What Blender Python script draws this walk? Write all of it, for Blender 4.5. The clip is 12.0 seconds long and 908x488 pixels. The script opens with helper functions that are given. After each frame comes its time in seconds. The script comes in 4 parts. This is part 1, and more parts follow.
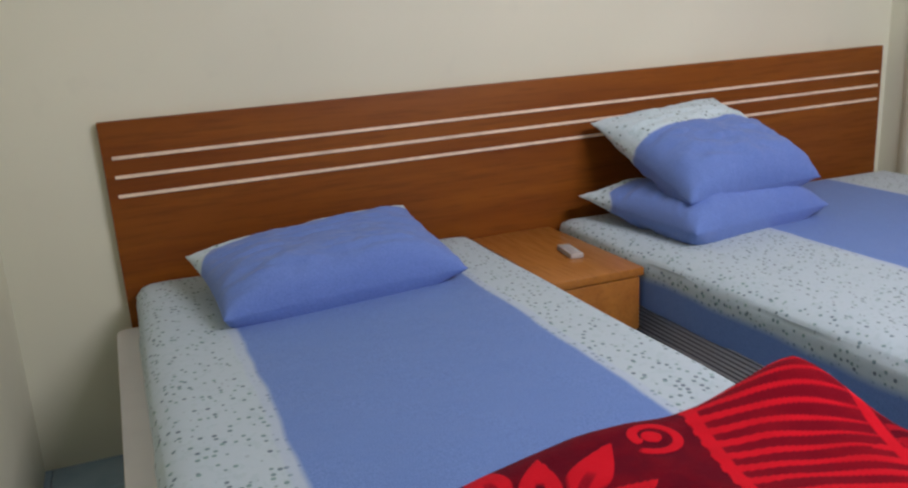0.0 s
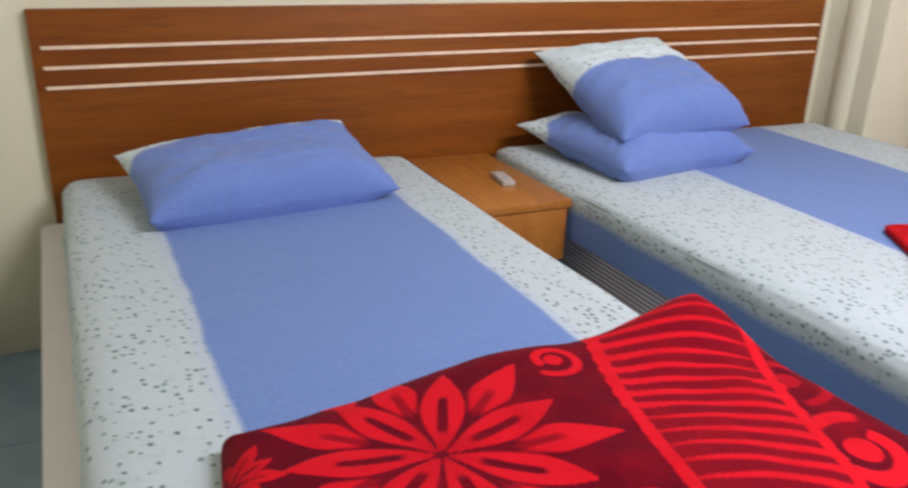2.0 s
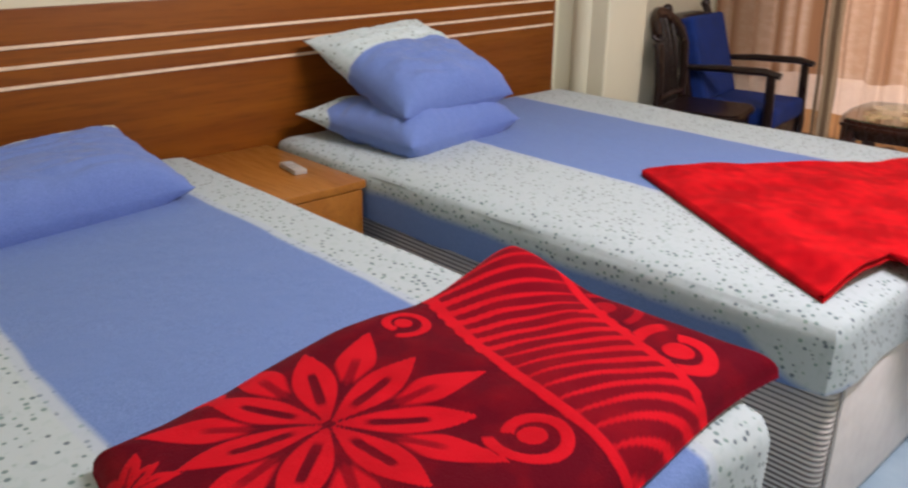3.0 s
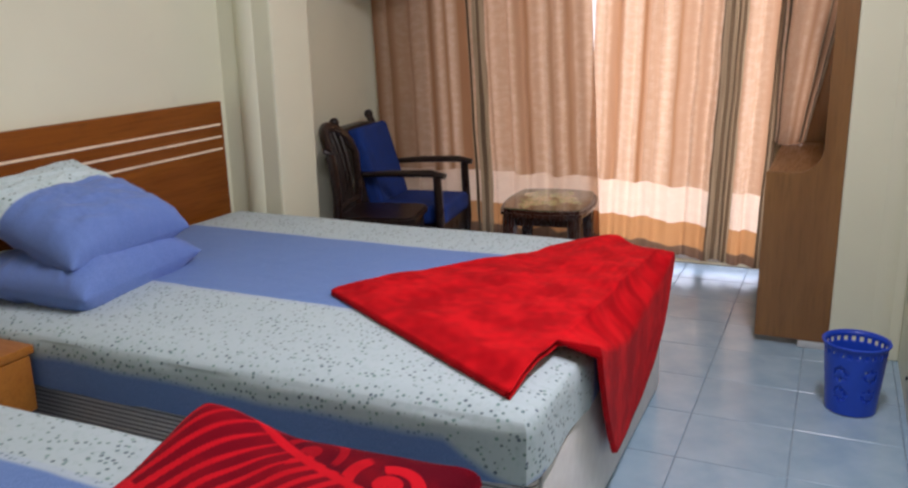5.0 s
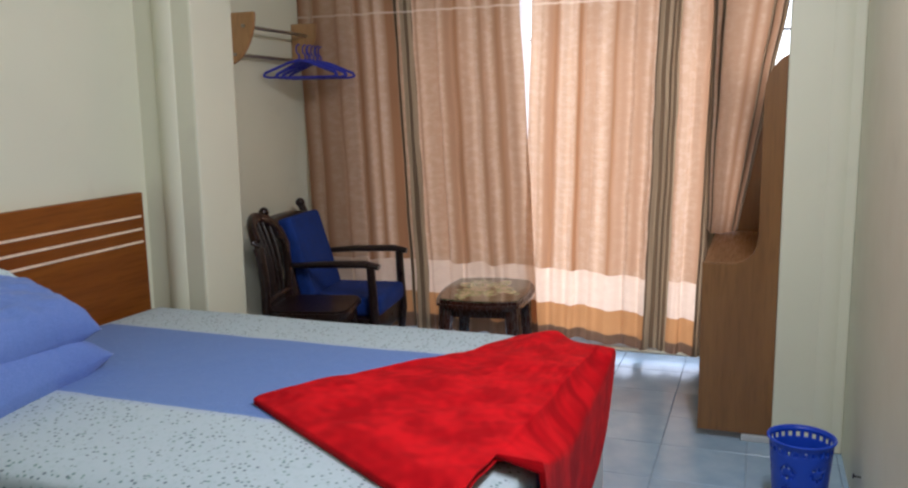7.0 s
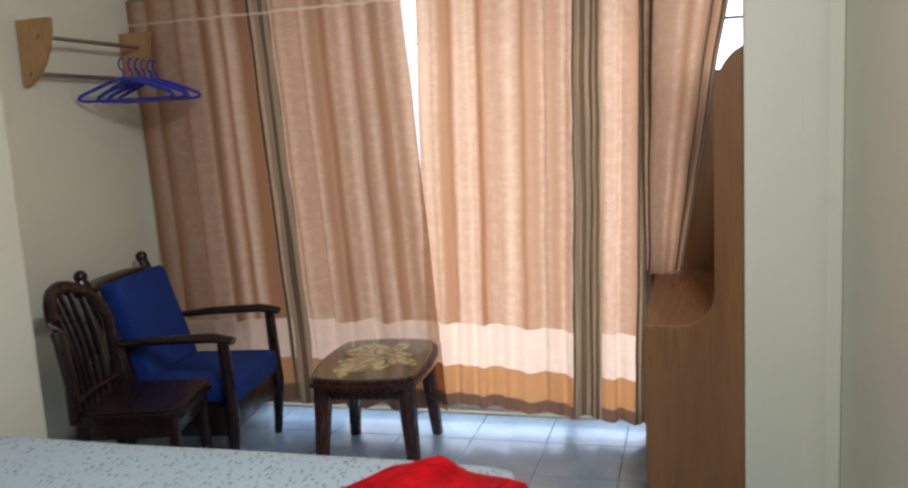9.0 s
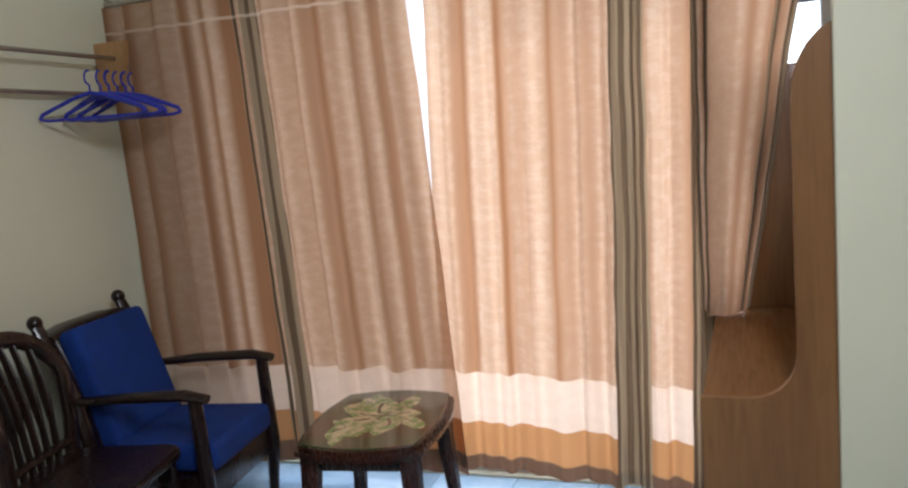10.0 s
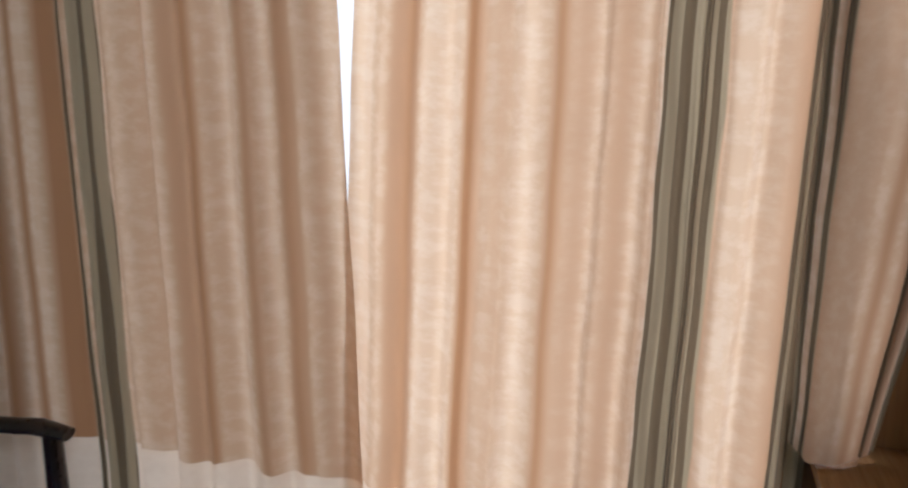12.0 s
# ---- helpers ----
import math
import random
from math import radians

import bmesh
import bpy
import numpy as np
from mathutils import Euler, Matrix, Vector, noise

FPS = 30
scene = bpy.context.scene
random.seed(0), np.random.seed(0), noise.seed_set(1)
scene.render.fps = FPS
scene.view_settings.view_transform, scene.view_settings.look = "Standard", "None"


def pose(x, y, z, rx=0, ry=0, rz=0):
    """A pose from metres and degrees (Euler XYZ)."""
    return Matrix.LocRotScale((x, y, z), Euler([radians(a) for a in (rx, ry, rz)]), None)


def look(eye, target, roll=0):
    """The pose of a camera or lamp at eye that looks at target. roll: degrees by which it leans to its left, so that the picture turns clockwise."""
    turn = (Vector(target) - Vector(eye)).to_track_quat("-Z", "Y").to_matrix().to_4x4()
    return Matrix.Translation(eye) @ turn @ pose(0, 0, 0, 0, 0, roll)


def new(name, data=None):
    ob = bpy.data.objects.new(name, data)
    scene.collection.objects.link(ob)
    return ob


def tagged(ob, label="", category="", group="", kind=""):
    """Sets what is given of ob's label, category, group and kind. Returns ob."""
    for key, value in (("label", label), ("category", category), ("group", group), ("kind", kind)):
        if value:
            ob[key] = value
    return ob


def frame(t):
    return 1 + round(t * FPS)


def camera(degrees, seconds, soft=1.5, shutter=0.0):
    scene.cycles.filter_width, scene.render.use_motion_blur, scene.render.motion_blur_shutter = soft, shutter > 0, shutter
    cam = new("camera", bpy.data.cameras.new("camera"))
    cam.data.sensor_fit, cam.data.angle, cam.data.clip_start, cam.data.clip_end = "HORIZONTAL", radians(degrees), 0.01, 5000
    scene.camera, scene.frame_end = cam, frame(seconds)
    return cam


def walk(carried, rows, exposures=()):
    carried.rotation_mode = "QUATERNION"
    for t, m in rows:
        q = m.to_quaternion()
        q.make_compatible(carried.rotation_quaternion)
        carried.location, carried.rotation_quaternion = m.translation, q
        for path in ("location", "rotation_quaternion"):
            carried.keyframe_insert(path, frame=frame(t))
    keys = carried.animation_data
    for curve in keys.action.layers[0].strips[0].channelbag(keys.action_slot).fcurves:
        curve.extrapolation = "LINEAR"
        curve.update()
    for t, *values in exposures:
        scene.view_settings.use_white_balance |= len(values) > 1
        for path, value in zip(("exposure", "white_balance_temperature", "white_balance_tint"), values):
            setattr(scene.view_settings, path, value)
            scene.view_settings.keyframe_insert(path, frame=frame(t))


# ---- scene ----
cam = camera(57.6, 12.0, soft=2.2, shutter=0.4)
PATH = [
    (0, (0.298, 0.242, 1.227), (1.013, 2.033, 0.697), -3.0),
    (0.5, (0.299, 0.223, 1.266), (0.95, 2.04, 0.743), -1.0),
    (1, (0.296, 0.209, 1.253), (0.949, 2.03, 0.746), -0.0),
    (1.5, (0.313, 0.209, 1.256), (1.005, 1.985, 0.649), 1.1),
    (2, (0.315, 0.199, 1.24), (1.131, 1.88, 0.526), 2.4),
    (2.5, (0.24, 0.2, 1.245), (1.364, 1.691, 0.527), 2.8),
    (3, (0.171, 0.211, 1.232), (1.46, 1.561, 0.513), 0.9),
    (3.5, (0.162, 0.197, 1.247), (1.626, 1.353, 0.525), 0.5),
    (5.5, (0.218, 0.198, 1.325), (2.014, 0.968, 0.901), -1.4),
    (6, (0.238, 0.181, 1.328), (2.056, 0.928, 0.962), -1.3),
    (6.5, (0.243, 0.21, 1.34), (2.083, 0.922, 1.008), -1.1),
    (8.5, (0.986, 0.272, 1.352), (2.867, 0.892, 1.075), -1.5),
    (9, (1.255, 0.301, 1.38), (3.157, 0.845, 1.089), -3.2),
    (9.5, (1.54, 0.305, 1.371), (3.444, 0.86, 1.113), -3.4),
    (10, (1.842, 0.316, 1.36), (3.709, 0.99, 1.116), -4.4),
    (10.5, (2.165, 0.327, 1.375), (4.007, 1.073, 1.146), -3.1),
    (11, (2.498, 0.339, 1.449), (4.333, 1.083, 1.162), -2.3),
    (11.5, (2.717, 0.545, 1.421), (4.592, 1.164, 1.101), -0.0),
    (12, (3.02, 0.675, 1.393), (4.919, 1.235, 1.05), 1.1),
]
# seconds, stops, kelvin, tint
EXPOSURES = [
    (0.0, 0.20, 5950, 26), (0.5, 0.08, 5900, 27), (1.0, 0.24, 5950, 26), (1.5, 0.46, 6000, 26), (2.0, 0.72, 6200, 26), (2.5, 0.70, 6500, 27), (3.0, 0.50, 6600, 27), (3.5, 0.40, 6600, 27),
    (5.5, 0.06, 6000, 22), (8.5, 0.02, 5800, 17), (10.0, 0.05, 5700, 14), (12.0, -0.08, 5250, 6),
]
walk(cam, [(t, look(e, a, r)) for t, e, a, r in PATH], EXPOSURES)

# ---- plan ----
X_LEFT, X_WIN, Y_HEAD, Y_RECESS, Y_RIGHT, Z_CEIL = -0.04, 4.90, 2.725, 2.82, -0.115, 2.75
COL_X0, COL_X1, COL_Y = 3.21, 3.50, 2.44          # column beside the headboard
PIL_X, PIL_Y = 3.72, 0.145                        # pillar on the opposite wall
WIN_Y0, WIN_Y1, WIN_Z0, WIN_Z1 = 0.02, 2.45, 0.01, 2.15
BED_Z = 0.55

# ---- light ----
world = bpy.data.worlds.new("world")
scene.world = world
world.use_nodes = True
wn = world.node_tree.nodes
sky = wn.new("ShaderNodeTexSky")
sky.sky_type, sky.sun_disc = "NISHITA", False
sky.sun_elevation, sky.sun_rotation = radians(48), radians(110)
world.node_tree.links.new(sky.outputs[0], wn["Background"].inputs[0])
wn["Background"].inputs[1].default_value = 0.15


def area_lamp(name, m, sx, sy, power, colour):
    d = bpy.data.lights.new(name, "AREA")
    d.shape, d.size, d.size_y, d.energy, d.color = "RECTANGLE", sx, sy, power, colour
    ob = new(name, d)
    ob.matrix_world = m
    return ob


sun_data = bpy.data.lights.new("sun", "SUN")
sun_data.energy, sun_data.angle, sun_data.color = 1.0, radians(3), (1.0, 0.95, 0.88)
sun = new("sun", sun_data)
sun.matrix_world = look((12, 3.2, 11), (4.7, 1.0, 0))
window_light = area_lamp("window_light", look((5.12, 1.05, 1.08), (0, 1.05, 0.9)), 2.05, 2.1, 24, (1.0, 0.97, 0.95))
# unseen fill lamp without a fixture, added high up to brighten the room
room_fill = area_lamp("fill_light", look((2.0, 0.10, 2.48), (2.0, 1.30, 0.82)), 1.2, 0.12, 37, (1.0, 0.97, 0.94))


# ---- materials ----
class Nodes:
    """A small shorthand for node trees."""

    def __init__(self, name):
        self.m = bpy.data.materials.new(name)
        self.m.use_nodes = True
        self.t = self.m.node_tree
        self.b = self.t.nodes["Principled BSDF"]
        self.out = self.t.nodes["Material Output"]

    def node(self, kind, props=(), **ins):
        n = self.t.nodes.new(kind)
        for k, v in props:
            if k == "op":
                n.operation = v
            elif k == "type":
                n.data_type = v
            elif k == "blend":
                n.blend_type = v
            elif k == "feature":
                n.feature = v
            elif k == "uv":
                n.uv_map = v
            elif k == "attr":
                n.attribute_name = v
            elif k == "bands":
                n.bands_direction = v
        for k, v in ins.items():
            self.put(n, k, v)
        return n

    def put(self, n, k, v):
        sock = n.inputs[int(k[1:])] if k[0] == "i" and k[1:].isdigit() else n.inputs[k.replace("_", " ")]
        if isinstance(v, bpy.types.NodeSocket):
            self.t.links.new(v, sock)
        else:
            sock.default_value = v

    def math(self, op, a, b=0.0, c=0.0):
        return self.node("ShaderNodeMath", [("op", op)], i0=a, i1=b, i2=c).outputs[0]

    def mix(self, f, a, b, blend="MIX"):
        n = self.node("ShaderNodeMix", [("type", "RGBA"), ("blend", blend)])
        self.put(n, "i0", f)
        for k, v in (("i6", a), ("i7", b)):
            self.put(n, k, v if isinstance(v, bpy.types.NodeSocket) else (*v, 1.0))
        return n.outputs[2]

    def coords(self):
        return self.node("ShaderNodeTexCoord").outputs["Object"]

    def scaled(self, v, s):
        n = self.node("ShaderNodeMapping", Scale=s)
        self.put(n, "Vector", v)
        return n.outputs[0]

    def noise(self, v, scale, detail=3.0, rough=0.55):
        return self.node("ShaderNodeTexNoise", Vector=v, Scale=scale, Detail=detail, Roughness=rough).outputs["Fac"]

    def range(self, v, a, b, c=0.0, d=1.0):
        return self.node("ShaderNodeMapRange", i0=v, i1=a, i2=b, i3=c, i4=d).outputs[0]

    def bump(self, h, strength, dist):
        return self.node("ShaderNodeBump", Strength=strength, Distance=dist, Height=h).outputs[0]

    def done(self, colour, rough, normal=None, metal=0.0, sheen=0.0, coat=0.0, spec=None):
        self.put(self.b, "Base_Color", colour if isinstance(colour, bpy.types.NodeSocket) else (*colour, 1.0))
        self.put(self.b, "Roughness", rough)
        self.put(self.b, "Metallic", metal)
        if normal is not None:
            self.put(self.b, "Normal", normal)
        if sheen:
            self.put(self.b, "Sheen_Weight", sheen)
        if coat:
            self.put(self.b, "Coat_Weight", coat)
            self.put(self.b, "Coat_Roughness", 0.12)
        if spec is not None:
            self.put(self.b, "Specular_IOR_Level", spec)
        return self.m


def plain(name, colour, rough, scale=30.0, vary=0.12, bump=0.15, metal=0.0, coat=0.0, sheen=0.0):
    n = Nodes(name)
    c = n.coords()
    f = n.noise(c, scale, 4.0)
    g = n.noise(c, scale * 0.13, 2.0)
    dark = tuple(v * (1 - vary * 1.6) for v in colour)
    light = tuple(min(1.0, v * (1 + vary)) for v in colour)
    col = n.mix(n.range(n.math("ADD", f, g), 0.7, 1.3), dark, light)
    return n.done(col, n.range(f, 0.3, 0.7, max(0.02, rough - 0.07), min(1, rough + 0.07)), n.bump(f, bump, 0.002), metal, sheen, coat)


def wall_paint(name, colour):
    n = Nodes(name)
    c = n.coords()
    big, mid, fine = n.noise(c, 1.1, 3.0), n.noise(c, 7.0, 3.0), n.noise(c, 160.0, 2.0)
    col = n.mix(n.range(big, 0.35, 0.7), tuple(v * 0.93 for v in colour), colour)
    col = n.mix(n.range(mid, 0.62, 0.8, 0.0, 0.35), col, tuple(v * 0.82 for v in colour))
    h = n.math("ADD", n.math("MULTIPLY", fine, 0.35), mid)
    return n.done(col, n.range(mid, 0.3, 0.7, 0.42, 0.58), n.bump(h, 0.22, 0.003))


def wood(name, dark, light, axis=(1.0, 22.0, 22.0), rough=0.35, coat=0.3, spec=0.5):
    n = Nodes(name)
    c = n.scaled(n.coords(), axis)
    warp = n.noise(c, 1.3, 5.0, 0.6)
    fine = n.noise(n.scaled(n.coords(), tuple(a * 6 for a in axis)), 1.6, 3.0)
    col = n.mix(n.range(warp, 0.3, 0.72), dark, light)
    col = n.mix(n.range(fine, 0.5, 0.75, 0.0, 0.45), col, tuple(v * 0.6 for v in dark))
    return n.done(col, n.range(fine, 0.3, 0.7, rough - 0.06, rough + 0.1), n.bump(fine, 0.12, 0.001), coat=coat, spec=spec)


def bed_cloth(name, s0, s1, side_blue):
    """White cotton with small dark sprigs, a broad blue stripe from s0 to s1 along the bed, and the blue hem at the side."""
    n = Nodes(name)
    c = n.coords()
    sep = n.node("ShaderNodeSeparateXYZ", Vector=c)
    x, z = sep.outputs[0], sep.outputs[2]
    wob = n.math("MULTIPLY", n.math("SUBTRACT", n.noise(c, 3.5, 2.0), 0.5), 0.03)
    xx = n.math("ADD", x, wob)
    stripe = n.math("MULTIPLY", n.range(xx, s0 - 0.006, s0 + 0.006), n.range(xx, s1 - 0.006, s1 + 0.006, 1.0, 0.0))
    if side_blue:
        foot = n.range(sep.outputs[1], 0.74, 0.90, 0.09, 0.0)
        zz = n.math("ADD", n.math("ADD", z, foot), n.math("MULTIPLY", n.math("SUBTRACT", n.noise(c, 2.2, 2.0), 0.5), 0.08))
        low = n.math("MULTIPLY", n.range(zz, side_blue - 0.012, side_blue + 0.012, 1.0, 0.0), n.range(x, s0 - 0.38, s0 - 0.36, 1.0, 0.0))
        stripe = n.math("MAXIMUM", stripe, low)
    vor = n.node("ShaderNodeTexVoronoi", [("feature", "F1")], Vector=c, Scale=60.0, Randomness=0.85)
    dots = n.range(vor.outputs["Distance"], 0.23, 0.32, 1.0, 0.0)
    keep = n.range(n.node("ShaderNodeSeparateColor", Color=vor.outputs["Color"]).outputs[0], 0.08, 0.12)
    tint = n.node("ShaderNodeSeparateColor", Color=vor.outputs["Color"]).outputs[1]
    sprig = n.mix(tint, (0.05, 0.08, 0.13), (0.16, 0.30, 0.27))
    stem = n.range(n.noise(c, 55.0, 2.0), 0.56, 0.62, 0.0, 0.22)
    white = n.mix(stem, (0.46, 0.57, 0.61), (0.29, 0.44, 0.44))
    white = n.mix(n.math("MULTIPLY", dots, n.math("MULTIPLY", keep, 0.85)), white, sprig)
    weave = n.noise(n.scaled(c, (1.0, 1.0, 1.0)), 420.0, 2.0)
    blue = n.mix(n.range(weave, 0.35, 0.65), (0.102, 0.192, 0.46), (0.155, 0.278, 0.59))
    edge = n.math("MULTIPLY", n.range(xx, s0 - 0.026, s0 - 0.018), n.range(xx, s1 + 0.018, s1 + 0.026, 1.0, 0.0))
    col = n.mix(n.math("MULTIPLY", edge, 0.45), white, (0.40, 0.50, 0.66))
    col = n.mix(stripe, col, blue)
    h = n.math("ADD", n.noise(c, 9.0, 3.0), n.math("MULTIPLY", weave, 0.05))
    return n.done(col, 0.85, n.bump(h, 0.6, 0.010), sheen=0.1)


def plush(name, dark, bright):
    """Pile blanket; the woven figure comes as a colour attribute of the mesh."""
    n = Nodes(name)
    c = n.coords()
    a = n.node("ShaderNodeAttribute", [("attr", "figure")]).outputs["Fac"]
    f = n.noise(c, 320.0, 2.0)
    g = n.noise(c, 14.0, 4.0)
    col = n.mix(n.range(a, 0.3, 0.7), dark, bright)
    col = n.mix(n.range(g, 0.45, 0.75, 0.0, 0.4), col, tuple(v * 0.55 for v in bright))
    h = n.math("ADD", n.math("MULTIPLY", f, 0.5), n.math("ADD", g, n.math("MULTIPLY", a, 0.4)))
    return n.done(col, 0.75, n.bump(h, 0.6, 0.005), sheen=0.02, spec=0.06)


def curtain_cloth(name):
    n = Nodes(name)
    uv = n.node("ShaderNodeUVMap", [("uv", "cloth")]).outputs[0]
    sep = n.node("ShaderNodeSeparateXYZ", Vector=uv)
    u, v = sep.outputs[0], sep.outputs[1]
    fine = n.noise(n.scaled(uv, (260.0, 120.0, 1.0)), 1.0, 2.0)
    cols = n.noise(n.scaled(uv, (11.0, 0.02, 1.0)), 1.0, 1.0)
    cols2 = n.noise(n.scaled(uv, (55.0, 0.02, 1.0)), 1.0, 2.0)
    motif = n.noise(n.scaled(uv, (22.0, 30.0, 1.0)), 1.0, 3.0, 0.6)
    base = n.mix(n.range(cols, 0.36, 0.62), (0.38, 0.20, 0.10), (0.70, 0.52, 0.37))
    base = n.mix(n.range(cols2, 0.40, 0.75, 0.0, 0.08), base, (0.42, 0.25, 0.15))
    base = n.mix(n.math("MULTIPLY", n.range(motif, 0.44, 0.62, 0.0, 0.55), n.range(cols, 0.45, 0.6)), base, (0.76, 0.62, 0.49))
    mark = n.node("ShaderNodeAttribute", [("attr", "figure")]).outputs["Fac"]
    thin = n.range(n.math("SINE", n.math("MULTIPLY", u, 190.0)), -0.2, 0.2)
    stripe = n.mix(thin, (0.17, 0.12, 0.072), (0.40, 0.315, 0.205))
    vv = n.math("ADD", v, n.math("MULTIPLY", n.math("SUBTRACT", n.noise(n.scaled(uv, (7.0, 0.0, 1.0)), 1.0, 1.0), 0.5), 0.02))
    b1 = n.math("MULTIPLY", n.range(vv, 0.308, 0.312), n.range(vv, 0.500, 0.504, 1.0, 0.0))
    b2 = n.math("MULTIPLY", n.range(vv, 0.178, 0.182), n.range(vv, 0.308, 0.312, 1.0, 0.0))
    b3 = n.range(vv, 0.178, 0.182, 1.0, 0.0)
    col = n.mix(b1, base, n.mix(motif, (0.86, 0.74, 0.62), (0.74, 0.60, 0.48)))
    col = n.mix(b2, col, (0.52, 0.28, 0.12))
    col = n.mix(b3, col, (0.20, 0.12, 0.075))
    col = n.mix(n.range(mark, 0.4, 0.6), col, stripe)
    hem = n.math("MULTIPLY", n.range(v, 1.905, 1.909), n.range(v, 1.917, 1.921, 1.0, 0.0))
    col = n.mix(n.math("MULTIPLY", hem, 0.6), col, (0.85, 0.75, 0.62))
    bump = n.bump(n.math("ADD", n.math("MULTIPLY", fine, 0.4), motif), 0.25, 0.002)
    n.done(col, 0.8, bump, sheen=0.1)
    tr = n.node("ShaderNodeBsdfTranslucent", Color=n.mix(0.32, col, (1.0, 0.66, 0.34), "MULTIPLY"))
    thick = n.math("MULTIPLY", n.range(mark, 0.4, 0.6, 1.0, 0.5), n.range(b3, 0.0, 1.0, 0.5, 0.3))
    sh = n.node("ShaderNodeMixShader", i0=thick)
    n.t.links.new(n.b.outputs[0], sh.inputs[1])
    n.t.links.new(tr.outputs[0], sh.inputs[2])
    n.t.links.new(sh.outputs[0], n.out.inputs[0])
    return n.m


def ribbed_cloth(name):
    n = Nodes(name)
    c = n.coords()
    z = n.node("ShaderNodeSeparateXYZ", Vector=c).outputs[2]
    rib = n.range(n.math("SINE", n.math("MULTIPLY", z, 2 * math.pi / 0.0135)), -0.35, 0.25)
    col = n.mix(rib, (0.19, 0.18, 0.18), (0.80, 0.79, 0.78))
    col = n.mix(n.range(n.noise(c, 2.5, 3.0), 0.5, 0.75, 0.0, 0.35), col, (0.40, 0.39, 0.40))
    return n.done(col, 0.8, n.bump(n.noise(c, 200.0, 2.0), 0.2, 0.001))


def tile_glaze(name):
    n = Nodes(name)
    c = n.coords()
    r = n.node("ShaderNodeObjectInfo").outputs["Random"]
    f, g = n.noise(c, 6.0, 4.0), n.noise(c, 60.0, 3.0)
    col = n.mix(n.range(f, 0.35, 0.7), (0.25, 0.39, 0.51), (0.35, 0.49, 0.60))
    col = n.mix(n.math("MULTIPLY", r, 0.35), col, (0.29, 0.39, 0.48))
    col = n.mix(n.range(g, 0.6, 0.8, 0.0, 0.2), col, (0.30, 0.34, 0.37))
    return n.done(col, n.range(f, 0.3, 0.7, 0.15, 0.24), n.bump(f, 0.015, 0.002))


def print_top(name):
    n = Nodes(name)
    c = n.coords()
    a = n.node("ShaderNodeAttribute", [("attr", "figure")]).outputs["Fac"]
    g = n.noise(c, 26.0, 4.0)
    leaf = n.mix(n.range(g, 0.4, 0.62), (0.20, 0.32, 0.08), (0.72, 0.60, 0.36))
    ground = n.mix(n.range(n.noise(c, 5.0, 2.0), 0.45, 0.6), (0.035, 0.075, 0.025), (0.10, 0.045, 0.02))
    return n.done(n.mix(n.range(a, 0.4, 0.6), ground, leaf), 0.16, coat=0.6)


def glass(name):
    n = Nodes(name)
    n.done((0.95, 0.97, 0.97), 0.0)
    n.put(n.b, "Transmission_Weight", 1.0)
    n.put(n.b, "IOR", 1.05)
    return n.m


M_WALL = wall_paint("cream_wall_paint", (0.75, 0.762, 0.59))
M_CEIL = wall_paint("white_ceiling_paint", (0.80, 0.79, 0.75))
M_HEAD = wood("reddish_veneer", (0.175, 0.043, 0.003), (0.28, 0.088, 0.006), (0.7, 9.0, 9.0), 0.45, 0.0, 0.25)
M_OAK = wood("orange_veneer", (0.33, 0.115, 0.014), (0.46, 0.19, 0.030), (9.0, 0.8, 9.0), 0.35)
M_PANEL = wood("brown_veneer", (0.19, 0.083, 0.022), (0.29, 0.14, 0.042), (9.0, 9.0, 0.7), 0.38)
M_PANEL_TOP = wood("brown_veneer_board", (0.17, 0.072, 0.018), (0.25, 0.115, 0.032), (0.7, 9.0, 9.0), 0.4, 0.0, 0.3)
M_DARK = wood("dark_lacquered_wood", (0.007, 0.003, 0.0025), (0.020, 0.007, 0.005), (12.0, 12.0, 2.0), 0.3, 0.1)
M_STOOL = wood("red_brown_lacquer", (0.030, 0.009, 0.006), (0.062, 0.019, 0.011), (12.0, 12.0, 2.0), 0.25, 0.3)
M_BRACKET = wood("pale_bracket_wood", (0.36, 0.19, 0.07), (0.50, 0.29, 0.12), (9.0, 9.0, 1.5), 0.4)
M_INLAY = plain("cream_inlay", (0.88, 0.70, 0.52), 0.4)
M_BLUE = plain("royal_blue_upholstery", (0.002, 0.033, 0.22), 0.9, 60.0, 0.15, 0.3)
M_BIN = plain("blue_plastic", (0.015, 0.07, 0.55), 0.35, 15.0, 0.06, 0.03)
M_HANG = plain("violet_blue_plastic", (0.03, 0.04, 0.42), 0.3, 15.0, 0.06, 0.03)
M_STEEL = plain("brushed_steel", (0.45, 0.42, 0.38), 0.35, 80.0, 0.1, 0.05, metal=1.0)
M_ALU = plain("grey_aluminium", (0.55, 0.57, 0.60), 0.4, 40.0, 0.06, 0.05, metal=0.6)
M_IRON = plain("painted_iron_grille", (0.30, 0.31, 0.33), 0.5)
M_REMOTE = plain("pale_grey_plastic", (0.42, 0.40, 0.37), 0.45, 40.0, 0.05, 0.03)
M_KEY = plain("dark_rubber_keys", (0.40, 0.39, 0.38), 0.6)
M_GROUT = plain("grey_grout", (0.27, 0.36, 0.42), 0.85, 50.0)
